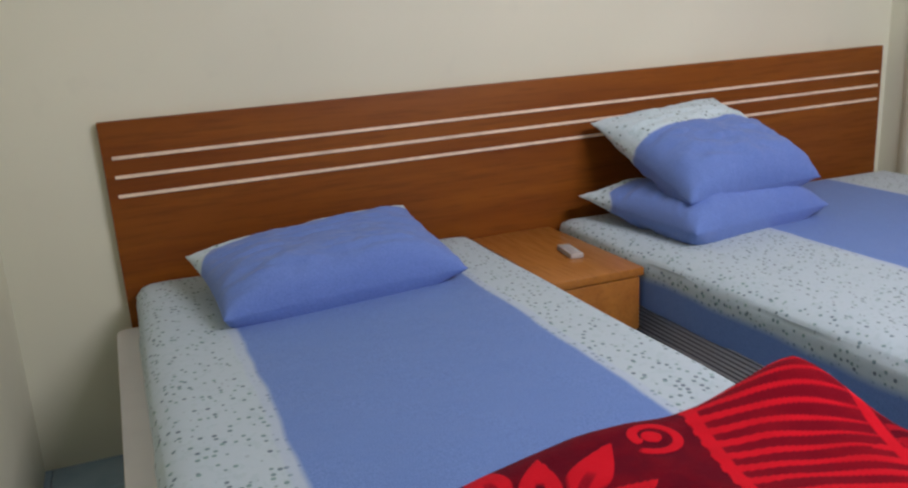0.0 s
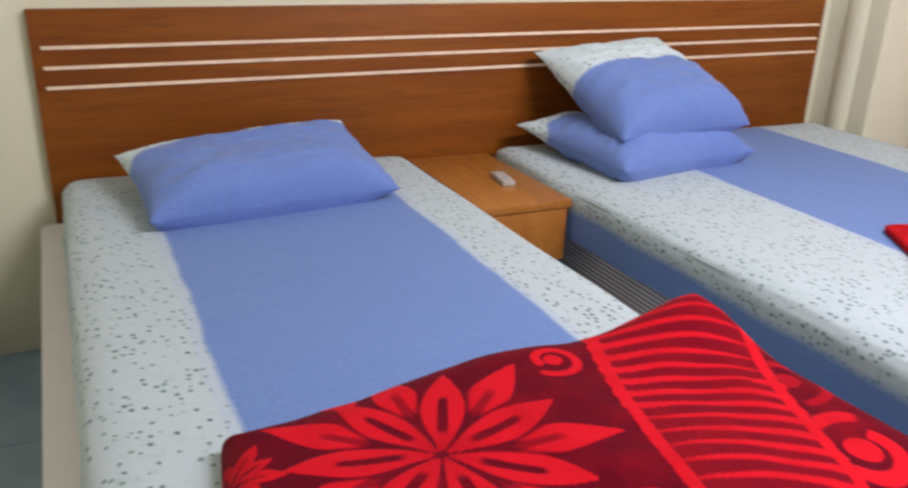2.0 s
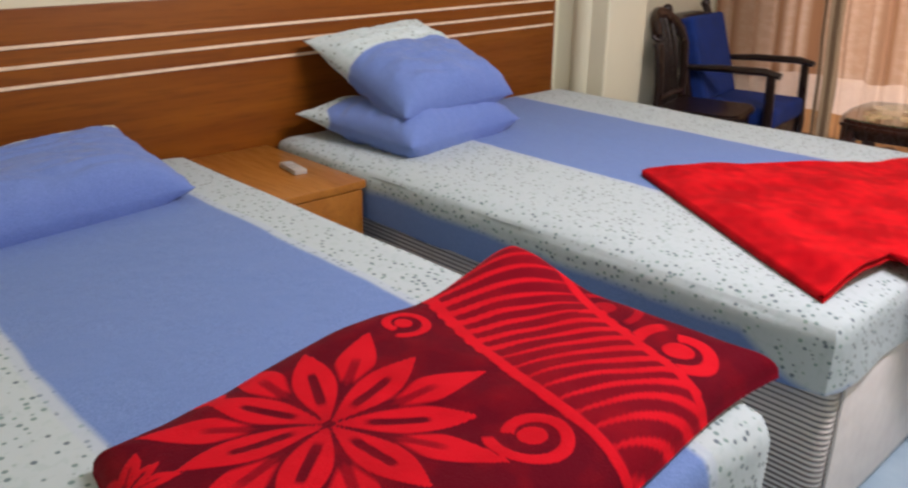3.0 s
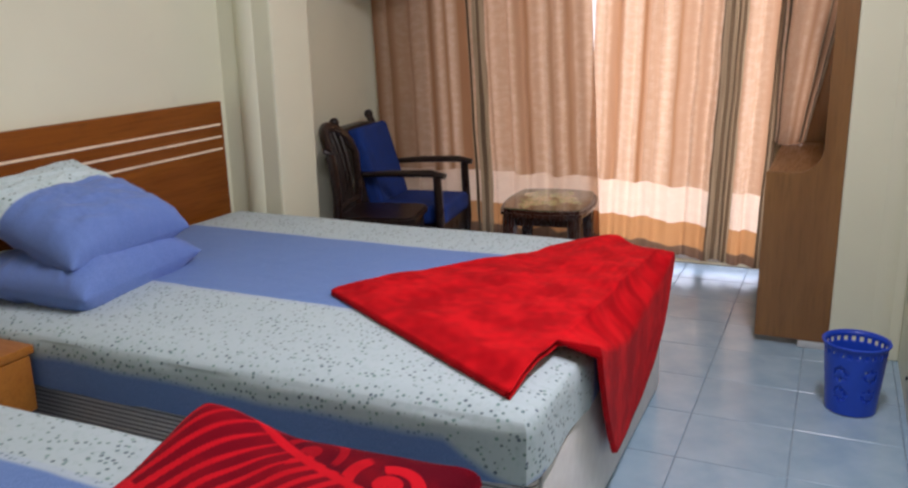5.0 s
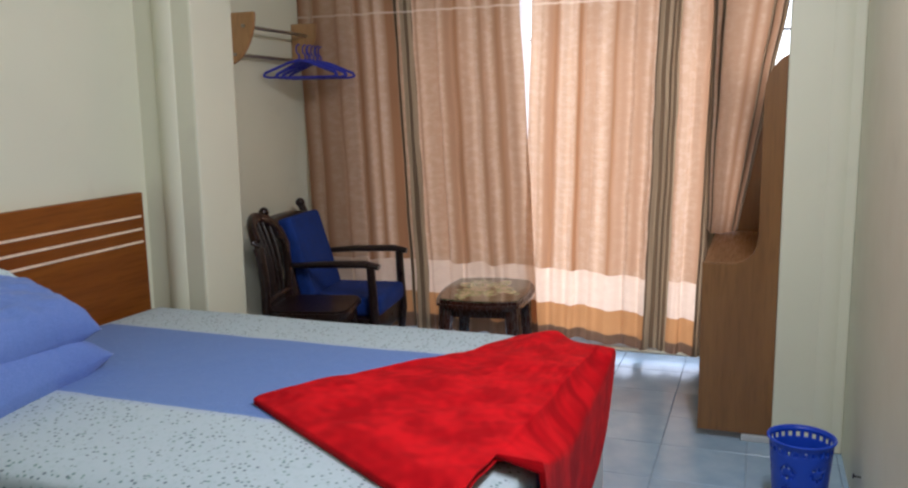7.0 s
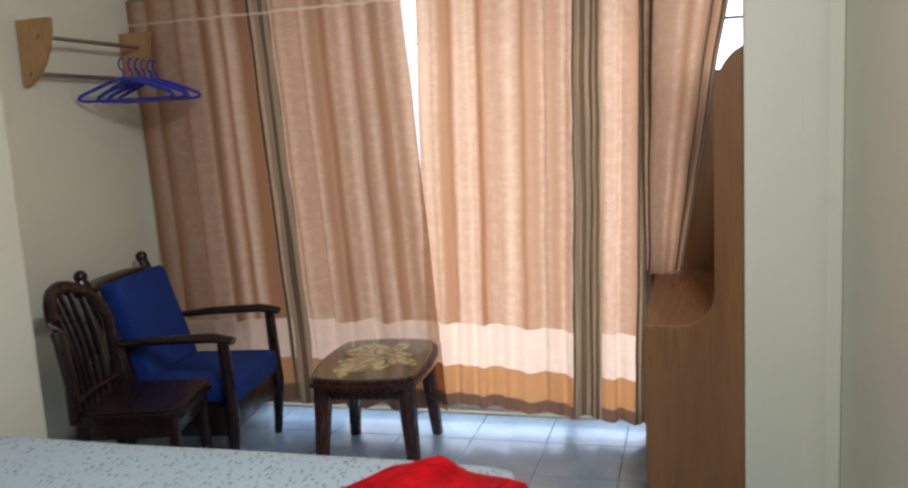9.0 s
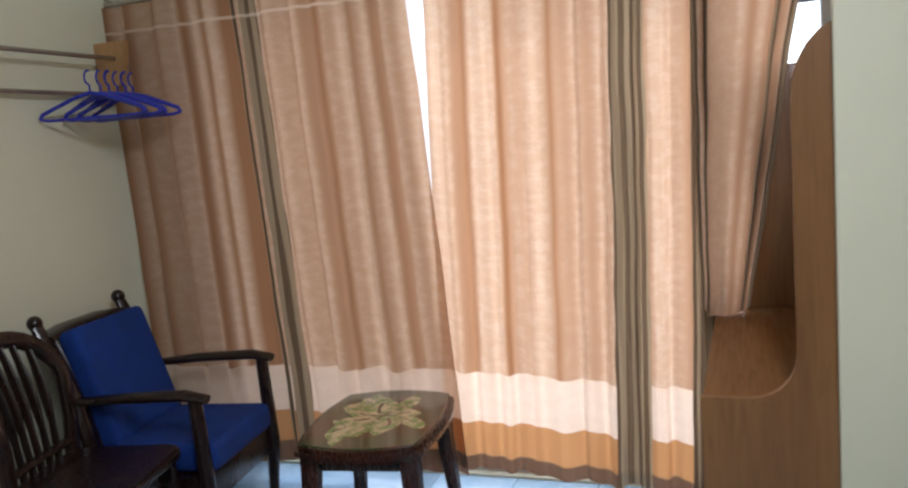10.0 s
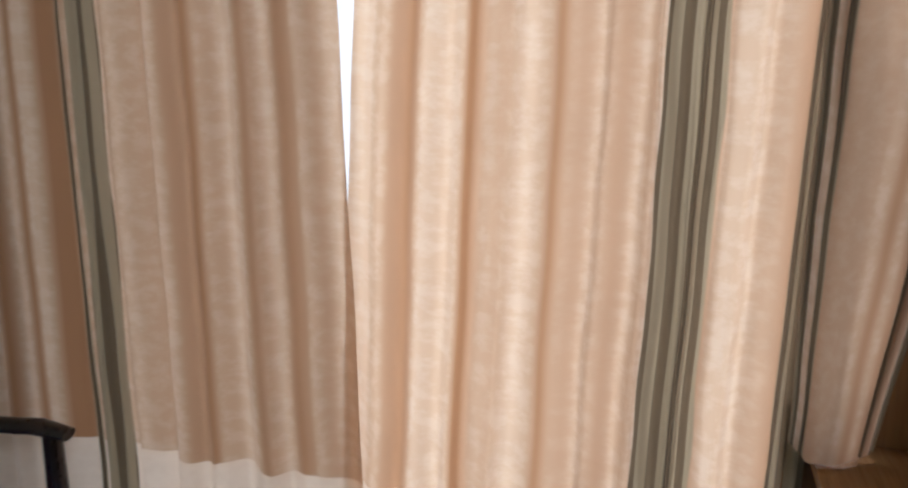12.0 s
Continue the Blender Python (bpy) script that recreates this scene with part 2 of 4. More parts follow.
M_SKIRT = plain("pale_skirting_tile", (0.55, 0.58, 0.58), 0.3, 20.0, 0.06, 0.04)
M_BASE = plain("off_white_ticking", (0.78, 0.77, 0.76), 0.8, 25.0, 0.06, 0.2)
M_RIB = ribbed_cloth("ribbed_grey_ticking")
M_CLOTH_A = bed_cloth("sprigged_sheet_single", 0.492, 1.11, 0)
M_CLOTH_B = bed_cloth("sprigged_sheet_double", 2.11, 2.80, 0.478)
M_CURTAIN = curtain_cloth("beige_jacquard")
M_RED_A = plush("figured_red_plush", (0.115, 0.0006, 0.009), (0.62, 0.007, 0.016))
M_RED_B = plush("bright_red_plush", (0.40, 0.001, 0.005), (0.66, 0.006, 0.010))
M_TILE = tile_glaze("pale_blue_grey_glazed_tile")
M_PRINT = print_top("leaf_print_lacquer")
M_GLASS = glass("clear_glass")
M_OUT = plain("bare_concrete_outside", (0.45, 0.44, 0.42), 0.9, 4.0)


# ---- mesh helpers ----
def bm_box(x0, x1, y0, y1, z0, z1, bevel=0.0, seg=2):
    bm = bmesh.new()
    bmesh.ops.create_cube(bm, size=1.0, matrix=Matrix.Translation(((x0 + x1) / 2, (y0 + y1) / 2, (z0 + z1) / 2)) @ Matrix.Diagonal((x1 - x0, y1 - y0, z1 - z0, 1)))
    if bevel:
        bmesh.ops.bevel(bm, geom=bm.edges[:], offset=bevel, segments=seg, affect="EDGES", profile=0.6)
    return bm


def bm_tube(points, radius, sides=10, flat=1.0):
    """A round bar along points; radius may be a list."""
    bm = bmesh.new()
    pts = [Vector(p) for p in points]
    rad = radius if isinstance(radius, (list, tuple)) else [radius] * len(pts)
    rings = []
    for i, p in enumerate(pts):
        d = (pts[min(i + 1, len(pts) - 1)] - pts[max(i - 1, 0)]).normalized()
        ref = Vector((0, 0, 1)) if abs(d.z) < 0.9 else Vector((1, 0, 0))
        a = d.cross(ref).normalized()
        b = d.cross(a)
        rings.append([bm.verts.new(p + (a * math.cos(k * 2 * math.pi / sides) + b * math.sin(k * 2 * math.pi / sides) * flat) * rad[i]) for k in range(sides)])
    for r, q in zip(rings, rings[1:]):
        for k in range(sides):
            bm.faces.new((r[k], r[(k + 1) % sides], q[(k + 1) % sides], q[k]))
    bm.faces.new(rings[0][::-1])
    bm.faces.new(rings[-1])
    return bm


def bm_prism(outline, lift, bevel=0.0):
    """A flat outline (list of Vectors) pushed along lift."""
    bm = bmesh.new()
    a = [bm.verts.new(p) for p in outline]
    b = [bm.verts.new(Vector(p) + Vector(lift)) for p in outline]
    n = len(a)
    bm.faces.new(a)
    bm.faces.new(b[::-1])
    for i in range(n):
        bm.faces.new((a[i], b[i], b[(i + 1) % n], a[(i + 1) % n]))
    bmesh.ops.recalc_face_normals(bm, faces=bm.faces[:])
    if bevel:
        rim = [e for e in bm.edges if len(e.link_faces) == 2 and any(len(f.verts) > 4 for f in e.link_faces)]
        bmesh.ops.bevel(bm, geom=rim, offset=bevel, segments=2, affect="EDGES")
    return bm


def mesh_of(name, bm, material, smooth=True):
    bmesh.ops.recalc_face_normals(bm, faces=bm.faces[:])
    me = bpy.data.meshes.new(name)
    bm.to_mesh(me)
    bm.free()
    me.materials.append(material)
    if smooth:
        me.polygons.foreach_set("use_smooth", [True] * len(me.polygons))
        me.set_sharp_from_angle(angle=radians(38))
    return me


def part(name, bm, material, parent=None, label="", smooth=True):
    ob = new(name, mesh_of(name, bm, material, smooth))
    ob.parent = parent
    if label:
        tagged(ob, label)
    return ob


def thing(name, m, label, category, group="", kind=""):
    ob = new(name)
    ob.matrix_world = m
    return tagged(ob, label, category, group, kind)


def structure(name, bm, material, label, category="wall", smooth=False):
    return tagged(part(name, bm, material, None, "", smooth), label, category, "", "structure")


def grid_mesh(name, nu, nv, place, material, figure=None, uv=None, closed=None):
    """A sheet of nu x nv cells; place(s, t) gives a point, figure(s, t) a value 0..1, closed(s, t) the under side."""
    pts = [place(i / nu, j / nv) for j in range(nv + 1) for i in range(nu + 1)]
    faces = [(j * (nu + 1) + i, j * (nu + 1) + i + 1, (j + 1) * (nu + 1) + i + 1, (j + 1) * (nu + 1) + i) for j in range(nv) for i in range(nu)]
    n = len(pts)
    if closed:
        pts += [closed(i / nu, j / nv) for j in range(nv + 1) for i in range(nu + 1)]
        faces += [tuple(n + k for k in reversed(f)) for f in faces]
        rim = [i for i in range(nu + 1)] + [j * (nu + 1) + nu for j in range(1, nv + 1)] + [nv * (nu + 1) + i for i in range(nu - 1, -1, -1)] + [j * (nu + 1) for j in range(nv - 1, 0, -1)]
        faces += [(rim[(k + 1) % len(rim)], rim[k], n + rim[k], n + rim[(k + 1) % len(rim)]) for k in range(len(rim))]
    me = bpy.data.meshes.new(name)
    me.from_pydata([tuple(p) for p in pts], [], faces)
    me.materials.append(material)
    me.polygons.foreach_set("use_smooth", [True] * len(me.polygons))
    st = [(i / nu, j / nv) for j in range(nv + 1) for i in range(nu + 1)] * (2 if closed else 1)
    if figure:
        at = me.attributes.new("figure", "FLOAT", "POINT")
        at.data.foreach_set("value", [figure(*q) for q in st])
    if uv:
        layer = me.uv_layers.new(name="cloth")
        for loop in me.loops:
            layer.data[loop.index].uv = uv(*st[loop.vertex_index])
    me.update()
    return me


def smoothstep(a, b, x):
    t = min(1.0, max(0.0, (x - a) / (b - a)))
    return t * t * (3 - 2 * t)


# ---- the shell of the room ----
T = 0.12
structure("wall_head", bm_box(X_LEFT - T, COL_X0, Y_HEAD, Y_HEAD + T + 0.1, 0, Z_CEIL), M_WALL, "cream painted plaster wall behind the headboard")
structure("wall_recess", bm_box(COL_X1, X_WIN + T, Y_RECESS, Y_RECESS + T, 0, Z_CEIL), M_WALL, "cream painted plaster wall behind the armchair")
structure("column", bm_box(COL_X0, COL_X1, COL_Y, Y_RECESS + T, 0, Z_CEIL, 0.012), M_WALL, "cream painted square column beside the headboard", "column")
structure("wall_left", bm_box(X_LEFT - T, X_LEFT, Y_RIGHT - T, Y_HEAD, 0, Z_CEIL), M_WALL, "cream painted plaster wall at the bedside")
structure("wall_right", bm_box(X_LEFT, X_WIN + T, Y_RIGHT - T, Y_RIGHT, 0, Z_CEIL), M_WALL, "cream painted plaster wall along the walkway")
structure("pillar", bm_box(PIL_X, PIL_X + 0.026, Y_RIGHT, PIL_Y, 0, Z_CEIL, 0.008), M_WALL, "cream painted wall pier beside the dressing table", "pillar")
def upright_bead(name, x, y, half, proud, label):
    """A soft plaster ridge that runs up a face turned to -x."""
    out = [Vector((x + 0.004, y - half, 0))] + [Vector((x - proud * math.sin(radians(a)) ** 1.8, y - half * math.cos(radians(a)), 0)) for a in range(12, 180, 12)] + [Vector((x + 0.004, y + half, 0))]
    return structure(name, bm_prism(out, (0, 0, Z_CEIL)), M_WALL, label, "column", True)


upright_bead("column_ridge", COL_X0, 2.585, 0.05, 0.020, "rounded plaster ridge up the painted column")
upright_bead("pillar_ridge", PIL_X, -0.040, 0.035, 0.006, "shallow plaster ridge up the painted pier")
structure("ceiling", bm_box(X_LEFT - T, X_WIN + T, Y_RIGHT - T, Y_RECESS + T, Z_CEIL, Z_CEIL + 0.1), M_CEIL, "white painted flat ceiling", "ceiling")
structure("floor", bm_box(X_LEFT - T, X_WIN + T, Y_RIGHT - T, Y_RECESS + T, -0.10, -0.006), M_GROUT, "pale blue-grey glazed floor tiles with grey joints", "floor")
structure("wall_window", bm_box(X_WIN, X_WIN + T, WIN_Y1, Y_RECESS, 0, Z_CEIL), M_WALL, "cream painted wall beside the window")
structure("wall_window_low", bm_box(X_WIN, X_WIN + T, WIN_Y0, WIN_Y1, 0, WIN_Z0), M_WALL, "low sill wall under the window")
structure("wall_window_top", bm_box(X_WIN, X_WIN + T, WIN_Y0, WIN_Y1, WIN_Z1, Z_CEIL), M_WALL, "cream painted wall above the window")
structure("wall_window_end", bm_box(X_WIN, X_WIN + T, Y_RIGHT, WIN_Y0, 0, Z_CEIL), M_WALL, "narrow cream wall at the window end")
structure("ground", bm_box(X_WIN + T, 60, -30, 30, -0.25, -0.15), M_OUT, "pale concrete ground outside the window", "ground")

window = thing("window_1", pose(0, 0, 0), "grey aluminium sliding window with iron grille, behind curtains", "window", "", "structure")
for k in range(4):
    y = WIN_Y0 + (WIN_Y1 - WIN_Y0 - 0.05) * k / 3
    part("mullion", bm_box(X_WIN + 0.03, X_WIN + 0.08, y, y + 0.05, WIN_Z0, WIN_Z1, 0.004), M_ALU, window)
for z in (WIN_Z0, WIN_Z1 - 0.05):
    part("window_frame", bm_box(X_WIN + 0.035, X_WIN + 0.085, WIN_Y0 + 0.05, WIN_Y1 - 0.05, z, z + 0.05, 0.004), M_ALU, window)
for k in range(3):
    y = WIN_Y0 + 0.05 + (WIN_Y1 - WIN_Y0 - 0.05) * k / 3
    pane = part("pane", bm_box(X_WIN + 0.052, X_WIN + 0.057, y, y + 0.757, WIN_Z0 + 0.05, WIN_Z1 - 0.05), M_GLASS, window, "clear glass pane", False)
    pane.visible_shadow = False
for k in range(5):
    z = WIN_Z0 + 0.30 + 0.36 * k
    part("grille_bar", bm_tube([(X_WIN + 0.105, WIN_Y0, z), (X_WIN + 0.105, WIN_Y1, z)], 0.007, 6), M_IRON, window)

# ---- curtains ----
def pleat(u, seed, period):
    """Soft uneven pleats, -1 to 1."""
    v = u / period + 0.55 * noise.noise(Vector((u * 5.0, seed, 0.3))) + seed
    a = math.sin(2 * math.pi * v)
    return (0.75 + 0.5 * noise.noise(Vector((u * 9.0, seed, 4.0)))) * (a - 0.22 * math.cos(4 * math.pi * v)) + 0.30 * math.sin(2 * math.pi * u / (period * 2.7) + seed)


def curtain(name, top, bottom, z0, z1, x, seed, stripes, label, nu=150, sag=0.0, period=0.115, depth=0.020, bulge=0.0):
    """A hanging: top and bottom give the y of its two ends, stripes the parts (0..1) with dark woven lines or a painted
    fold shade.
    """
    width = abs(top[1] - top[0])

    def place(s, t):
        u = s * width
        y = (top[0] + (top[1] - top[0]) * s) * t + (bottom[0] + (bottom[1] - bottom[0]) * s) * (1 - t)
        drift = 0.022 * noise.noise(Vector((u * 2.2, t * 1.3, seed))) * (1 - t)
        f = depth * pleat(u + drift, seed, period) * (1.15 - 0.35 * t)
        f += 0.010 * noise.noise(Vector((u * 4.0, t * 2.5, seed + 5)))
        crease = 0.0035 * noise.noise(Vector((u * 16.0, t * 9.0, seed + 9)))
        tuck = sum(math.exp(-((s - (a + b) / 2) / ((b - a) * 0.5)) ** 2) for a, b in stripes)
        gather = 0.010 * tuck * math.sin(u * 210 + 5 * noise.noise(Vector((u * 20, t * 3, seed))))
        y += 0.35 * depth * math.sin(2 * math.pi * (u + drift) / period + seed) + 0.006 * noise.noise(Vector((u * 5, t * 7, seed + 2)))
        hem = 0.020 * pleat(u, seed + 0.2, period * 1.9) + 0.008 * noise.noise(Vector((u * 12, seed, 1)))
        z = z0 + (z1 - z0) * t + (1 - t) * (0.6 * hem + sag * s)
        return Vector((x + f + crease + gather + 0.016 * tuck - bulge * math.sin(math.pi * s) * (1.2 - t), y, z))

    def figure(s, t):
        w = 0.004 * noise.noise(Vector((s * 3, t * 14, seed)))
        return max([smoothstep(a - 0.011, a + 0.011, s + w) * (1 - smoothstep(b - 0.011, b + 0.011, s + w)) for a, b in stripes] + [0.0])

    me = grid_mesh(name, nu, 64, place, M_CURTAIN, figure, lambda s, t: (s * width + seed * 3, z0 + (z1 - z0) * t))
    return tagged(new(name, me), label, "curtain", "window curtains")


rail = thing("curtain_rail", pose(0, 0, 0), "steel curtain rail above the window", "curtain rail")
part("rod", bm_tube([(4.70, 0.06, 2.03), (4.70, 2.80, 2.03)], 0.011), M_STEEL, rail)
for y in (0.075, 1.43, 2.785):
    part("bracket", bm_box(4.69, X_WIN, y - 0.012, y + 0.012, 2.045, 2.065, 0.003), M_STEEL, rail)
curtain("curtain", (2.81, 1.475), (2.735, 1.365), 0.09, 2.02, 4.70, 0.7, [(0.445, 0.470), (0.483, 0.522)], "beige striped jacquard curtain with pale hem band, drawn", 320, period=0.125)
# second stripe span paints the shade of the fold at the right end
curtain("curtain", (1.400, 0.40), (1.445, 0.455), 0.125, 2.02, 4.72, 2.1, [(0.668, 0.785), (0.925, 1.0)], "peach backlit jacquard curtain with pale hem band, drawn", 280, -0.075, 0.098, 0.018)
curtain("curtain", (0.475, 0.10), (0.480, 0.325), 0.742, 2.02, 4.66, 4.4, [(0.0, 0.06), (0.12, 0.17), (0.80, 0.84), (0.93, 1.0)], "beige curtain end draped over the dressing table", 140, 0.0, 0.36, 0.012, 0.03)

# made-up sheet hidden behind the left curtain, cuts the window light through it
def dimmer_cloth(name):
    n = Nodes(name)
    c = n.coords()
    f = n.noise(n.scaled(c, (1.0, 240.0, 240.0)), 1.0, 2.0)
    n.done(n.mix(f, (0.62, 0.60, 0.57), (0.74, 0.73, 0.70)), 0.85, n.bump(f, 0.2, 0.001))
    tr = n.node("ShaderNodeBsdfTranslucent", Color=(0.84, 0.81, 0.78, 1.0))
    sh = n.node("ShaderNodeMixShader", i0=0.62)
    n.t.links.new(n.b.outputs[0], sh.inputs[1])
    n.t.links.new(tr.outputs[0], sh.inputs[2])
    n.t.links.new(sh.outputs[0], n.out.inputs[0])
    return n.m


def dimmer_place(s, t):
    y = (2.79 - 1.34 * s) * t + (2.70 - 1.32 * s) * (1 - t)
    return Vector((4.80 + 0.016 * math.sin(s * 44) + 0.008 * math.sin(s * 97), y, 0.12 + 1.90 * t))


tagged(new("curtain_lining", grid_mesh("curtain_lining", 140, 20, dimmer_place, dimmer_cloth("white_dimmer"))), "hidden white sheet added behind the beige curtain to dim it", "curtain", "window curtains")

# ---- beds ----
def ribbed_base(x0, x1, y0, y1, z0, z1):
    """A box whose sides carry fine level ribs."""
    bm = bmesh.new()
    step = 0.0135
    n = int((z1 - z0) / step)
    loops = []
    for k in range(2 * n + 1):
        z, d = z0 + (z1 - z0) * k / (2 * n), 0.0 if k % 2 else 0.003
        r = 0.03
        ring = []
        for cx, cy, a0 in ((x1 - r, y1 - r, 0), (x0 + r, y1 - r, 90), (x0 + r, y0 + r, 180), (x1 - r, y0 + r, 270)):
            for q in range(5):
                a = radians(a0 + q * 22.5)
                ring.append(bm.verts.new((cx + (r - d) * math.cos(a), cy + (r - d) * math.sin(a), z)))
        loops.append(ring)
    for a, b in zip(loops, loops[1:]):
        for k in range(len(a)):
            bm.faces.new((a[k], a[(k + 1) % len(a)], b[(k + 1) % len(b)], b[k]))
    bm.faces.new(loops[-1])
    bm.faces.new(loops[0][::-1])
    return bm


def mattress(x0, x1, y0, y1, z0, z1, seed):
    bm = bm_box(x0, x1, y0, y1, z0, z1)
    bmesh.ops.subdivide_edges(bm, edges=bm.edges[:], cuts=24, use_grid_fill=True)
    r = 0.055
    for v in bm.verts:
        p = v.co
        q = Vector((min(max(p.x, x0 + r), x1 - r), min(max(p.y, y0 + r), y1 - r), min(p.z, z1 - r)))
        d = p - q
        if d.length > 1e-6:
            v.co = q + d.normalized() * min(d.length, r) if p.z > z1 - r - 1e-4 or (d.x and d.y) else p
        lump = noise.noise(Vector((p.x * 3.1 + seed, p.y * 2.3, p.z * 4))) * 0.010
        v.co += Vector((lump * 0.5, lump * 0.5, lump * 0.6 if p.z > z1 - 0.05 else 0))
        if p.z < z1 - 0.03:
            low = 1 if p.z < z0 + 0.01 else 0
            corner = math.exp(-((p.x - x0) / 0.16) ** 2 - ((p.y - y0) / 0.16) ** 2)
            v.co.z += low * (0.010 * math.sin(p.y * 7 + seed) + 0.012 * noise.noise(Vector((p.x * 6, p.y * 6, seed))) - 0.02 * corner + 0.05 * (1 - smoothstep(y0, y1, p.y)) * (x0 > 1))
            rumple = 0.010 * noise.noise(Vector((p.x * 8 + seed, p.y * 8, p.z * 3)))
            v.co.x += rumple if x0 + 0.01 > p.x else 0
            v.co.y += rumple if y0 + 0.01 > p.y else 0
    return bm


def make_bed(x0, x1, y0, y1, cloth, label, seed, low, inset, top):
    bed = thing("bed", pose(0, 0, 0), label, "bed", "beds along the headboard")
    part("bed_base", ribbed_base(x0 + inset, x1 - 0.02, y0 + 0.02, y1, 0.0, top), M_RIB, bed, "ribbed grey ticking bed base")
    part("foot_panel", bm_box(x0 + inset + 0.035, x1 - 0.055, y0 + 0.012, y0 + 0.02, 0.02, low, 0.003), M_BASE, bed, "plain off-white foot panel")
    part("mattress", mattress(x0, x1, y0, y1, low, BED_Z, seed), cloth, bed, "sheet-covered mattress with blue stripe")
    return bed


make_bed(0.275, 1.318, 0.66, 2.675, M_CLOTH_A, "single bed, sprigged white sheet with blue stripe", 1.3, 0.33, -0.06, 0.41)
make_bed(1.64, 3.155, 0.70, 2.675, M_CLOTH_B, "double bed, sprigged white sheet with blue stripe", 4.2, 0.375, 0.075, 0.44)

headboard = thing("headboard", pose(1.70, 2.71, 1.01, 0, -0.7, 0), "long reddish-brown veneer headboard with three pale lines", "headboard")
part("panel", bm_box(-1.45, 1.45, -0.015, 0.013, -0.71, 0.005, 0.003), M_HEAD, headboard)
for z in (-0.095, -0.149, -0.203):
    part("inlay", bm_box(-1.425, 1.43, -0.020, -0.013, z - 0.005, z + 0.005, 0.002), M_INLAY, headboard, "cream inlaid line")


def pillow_mesh(w, d, h, seed, material, lift):
    """A soft pillow with pointed corners; lift raises each corner (-x-y, +x-y, -x+y, +x+y)."""
    def side(sign):
        def place(s, t):
            a, b = 2 * s - 1, 2 * t - 1
            waist = 1 - 0.045 * (1 - a * a) * abs(b) ** 3
            flank = 1 - 0.04 * (1 - b * b) * abs(a) ** 3
            fat = max(0.0, (1 - abs(a) ** (4.0 if a < 0 else 3.2)) * (1 - abs(b) ** (5.0 if b < 0 else 2.4))) ** 0.6
            heavy = 1.0 - 0.32 * b
            ends = (lift[0] * (1 - s) * (1 - t) + lift[1] * s * (1 - t) + lift[2] * (1 - s) * t + lift[3] * s * t)
            rim = (abs(a) ** 6 + abs(b) ** 6) * 0.5
            pull = noise.noise(Vector((math.atan2(b, a) * 3.5 + seed, math.hypot(a, b) * 0.8, sign))) * 0.022 * math.hypot(a, b) ** 2
            wr = noise.noise(Vector((a * 2.6 + seed, b * 2.2, sign))) * 0.008 + noise.noise(Vector((a * 3 + b * 2 + seed, b * 8, sign))) * 0.011 + noise.noise(Vector((a * 13 + seed, b * 11, sign))) * 0.0035
            seam = 0.006 * noise.noise(Vector((a * 9 + seed, b * 9, 2))) * rim
            return Vector((a * w / 2 * flank, b * d / 2 * waist, sign * (h / 2 * fat * heavy + 0.002) + (wr + pull) * fat + seam + ends))
        return place
    return grid_mesh("pillow", 72, 56, side(1), material, None, None, side(-1))


def pillow_cloth(name, edge, end):
    """Blue slip with a sprigged white band beyond edge, along the pillow's far side and over one corner."""
    n = Nodes(name)
    c = n.coords()
    sep = n.node("ShaderNodeSeparateXYZ", Vector=c)
    y = n.math("MAXIMUM", sep.outputs[1], n.math("ADD", n.math("SUBTRACT", n.math("MULTIPLY", sep.outputs[1], 0.6), sep.outputs[0]), edge - end))
    vor = n.node("ShaderNodeTexVoronoi", [("feature", "F1")], Vector=c, Scale=42.0, Randomness=0.8)
    dots = n.range(vor.outputs["Distance"], 0.17, 0.25, 1.0, 0.0)
    stem = n.range(n.noise(c, 55.0, 2.0), 0.54, 0.62, 0.0, 0.4)
    white = n.mix(dots, n.mix(stem, (0.58, 0.72, 0.77), (0.36, 0.53, 0.55)), (0.12, 0.22, 0.22))
    weave = n.noise(c, 420.0, 2.0)
    blue = n.mix(n.range(weave, 0.35, 0.65), (0.102, 0.182, 0.48), (0.155, 0.262, 0.61))
    h = n.math("ADD", n.noise(c, 11.0, 4.0), n.math("MULTIPLY", weave, 0.04))
    return n.done(n.mix(n.range(y, edge - 0.005, edge + 0.005), blue, white), 0.85, n.bump(h, 0.5, 0.010), sheen=0.15)


M_SLIP_A, M_SLIP_B = pillow_cloth("blue_slip_narrow_band", 0.145, 0.355), pillow_cloth("blue_slip_wide_band", 0.035, 0.27)
ob = tagged(new("pillow", pillow_mesh(0.645, 0.40, 0.15, 1.0, M_SLIP_A, (-0.02, -0.015, 0.0, 0.045))), "blue pillow with sprigged white edge on the single bed", "pillow", "pillows")
ob.matrix_world = pose(0.762, 2.33, 0.622, 6, 0, 6)
ob = tagged(new("pillow", pillow_mesh(0.60, 0.52, 0.165, 5.0, M_SLIP_A, (-0.015, -0.02, 0.0, 0.0))), "blue pillow lying flat under another pillow", "pillow", "pillows")
ob.matrix_world = pose(2.035, 2.39, 0.617, 2, 0, 9)
ob = tagged(new("pillow", pillow_mesh(0.525, 0.53, 0.18, 9.0, M_SLIP_B, (-0.012, 0.0, -0.02, 0.02))), "blue and sprigged white pillow leaning on the headboard", "pillow", "pillows")
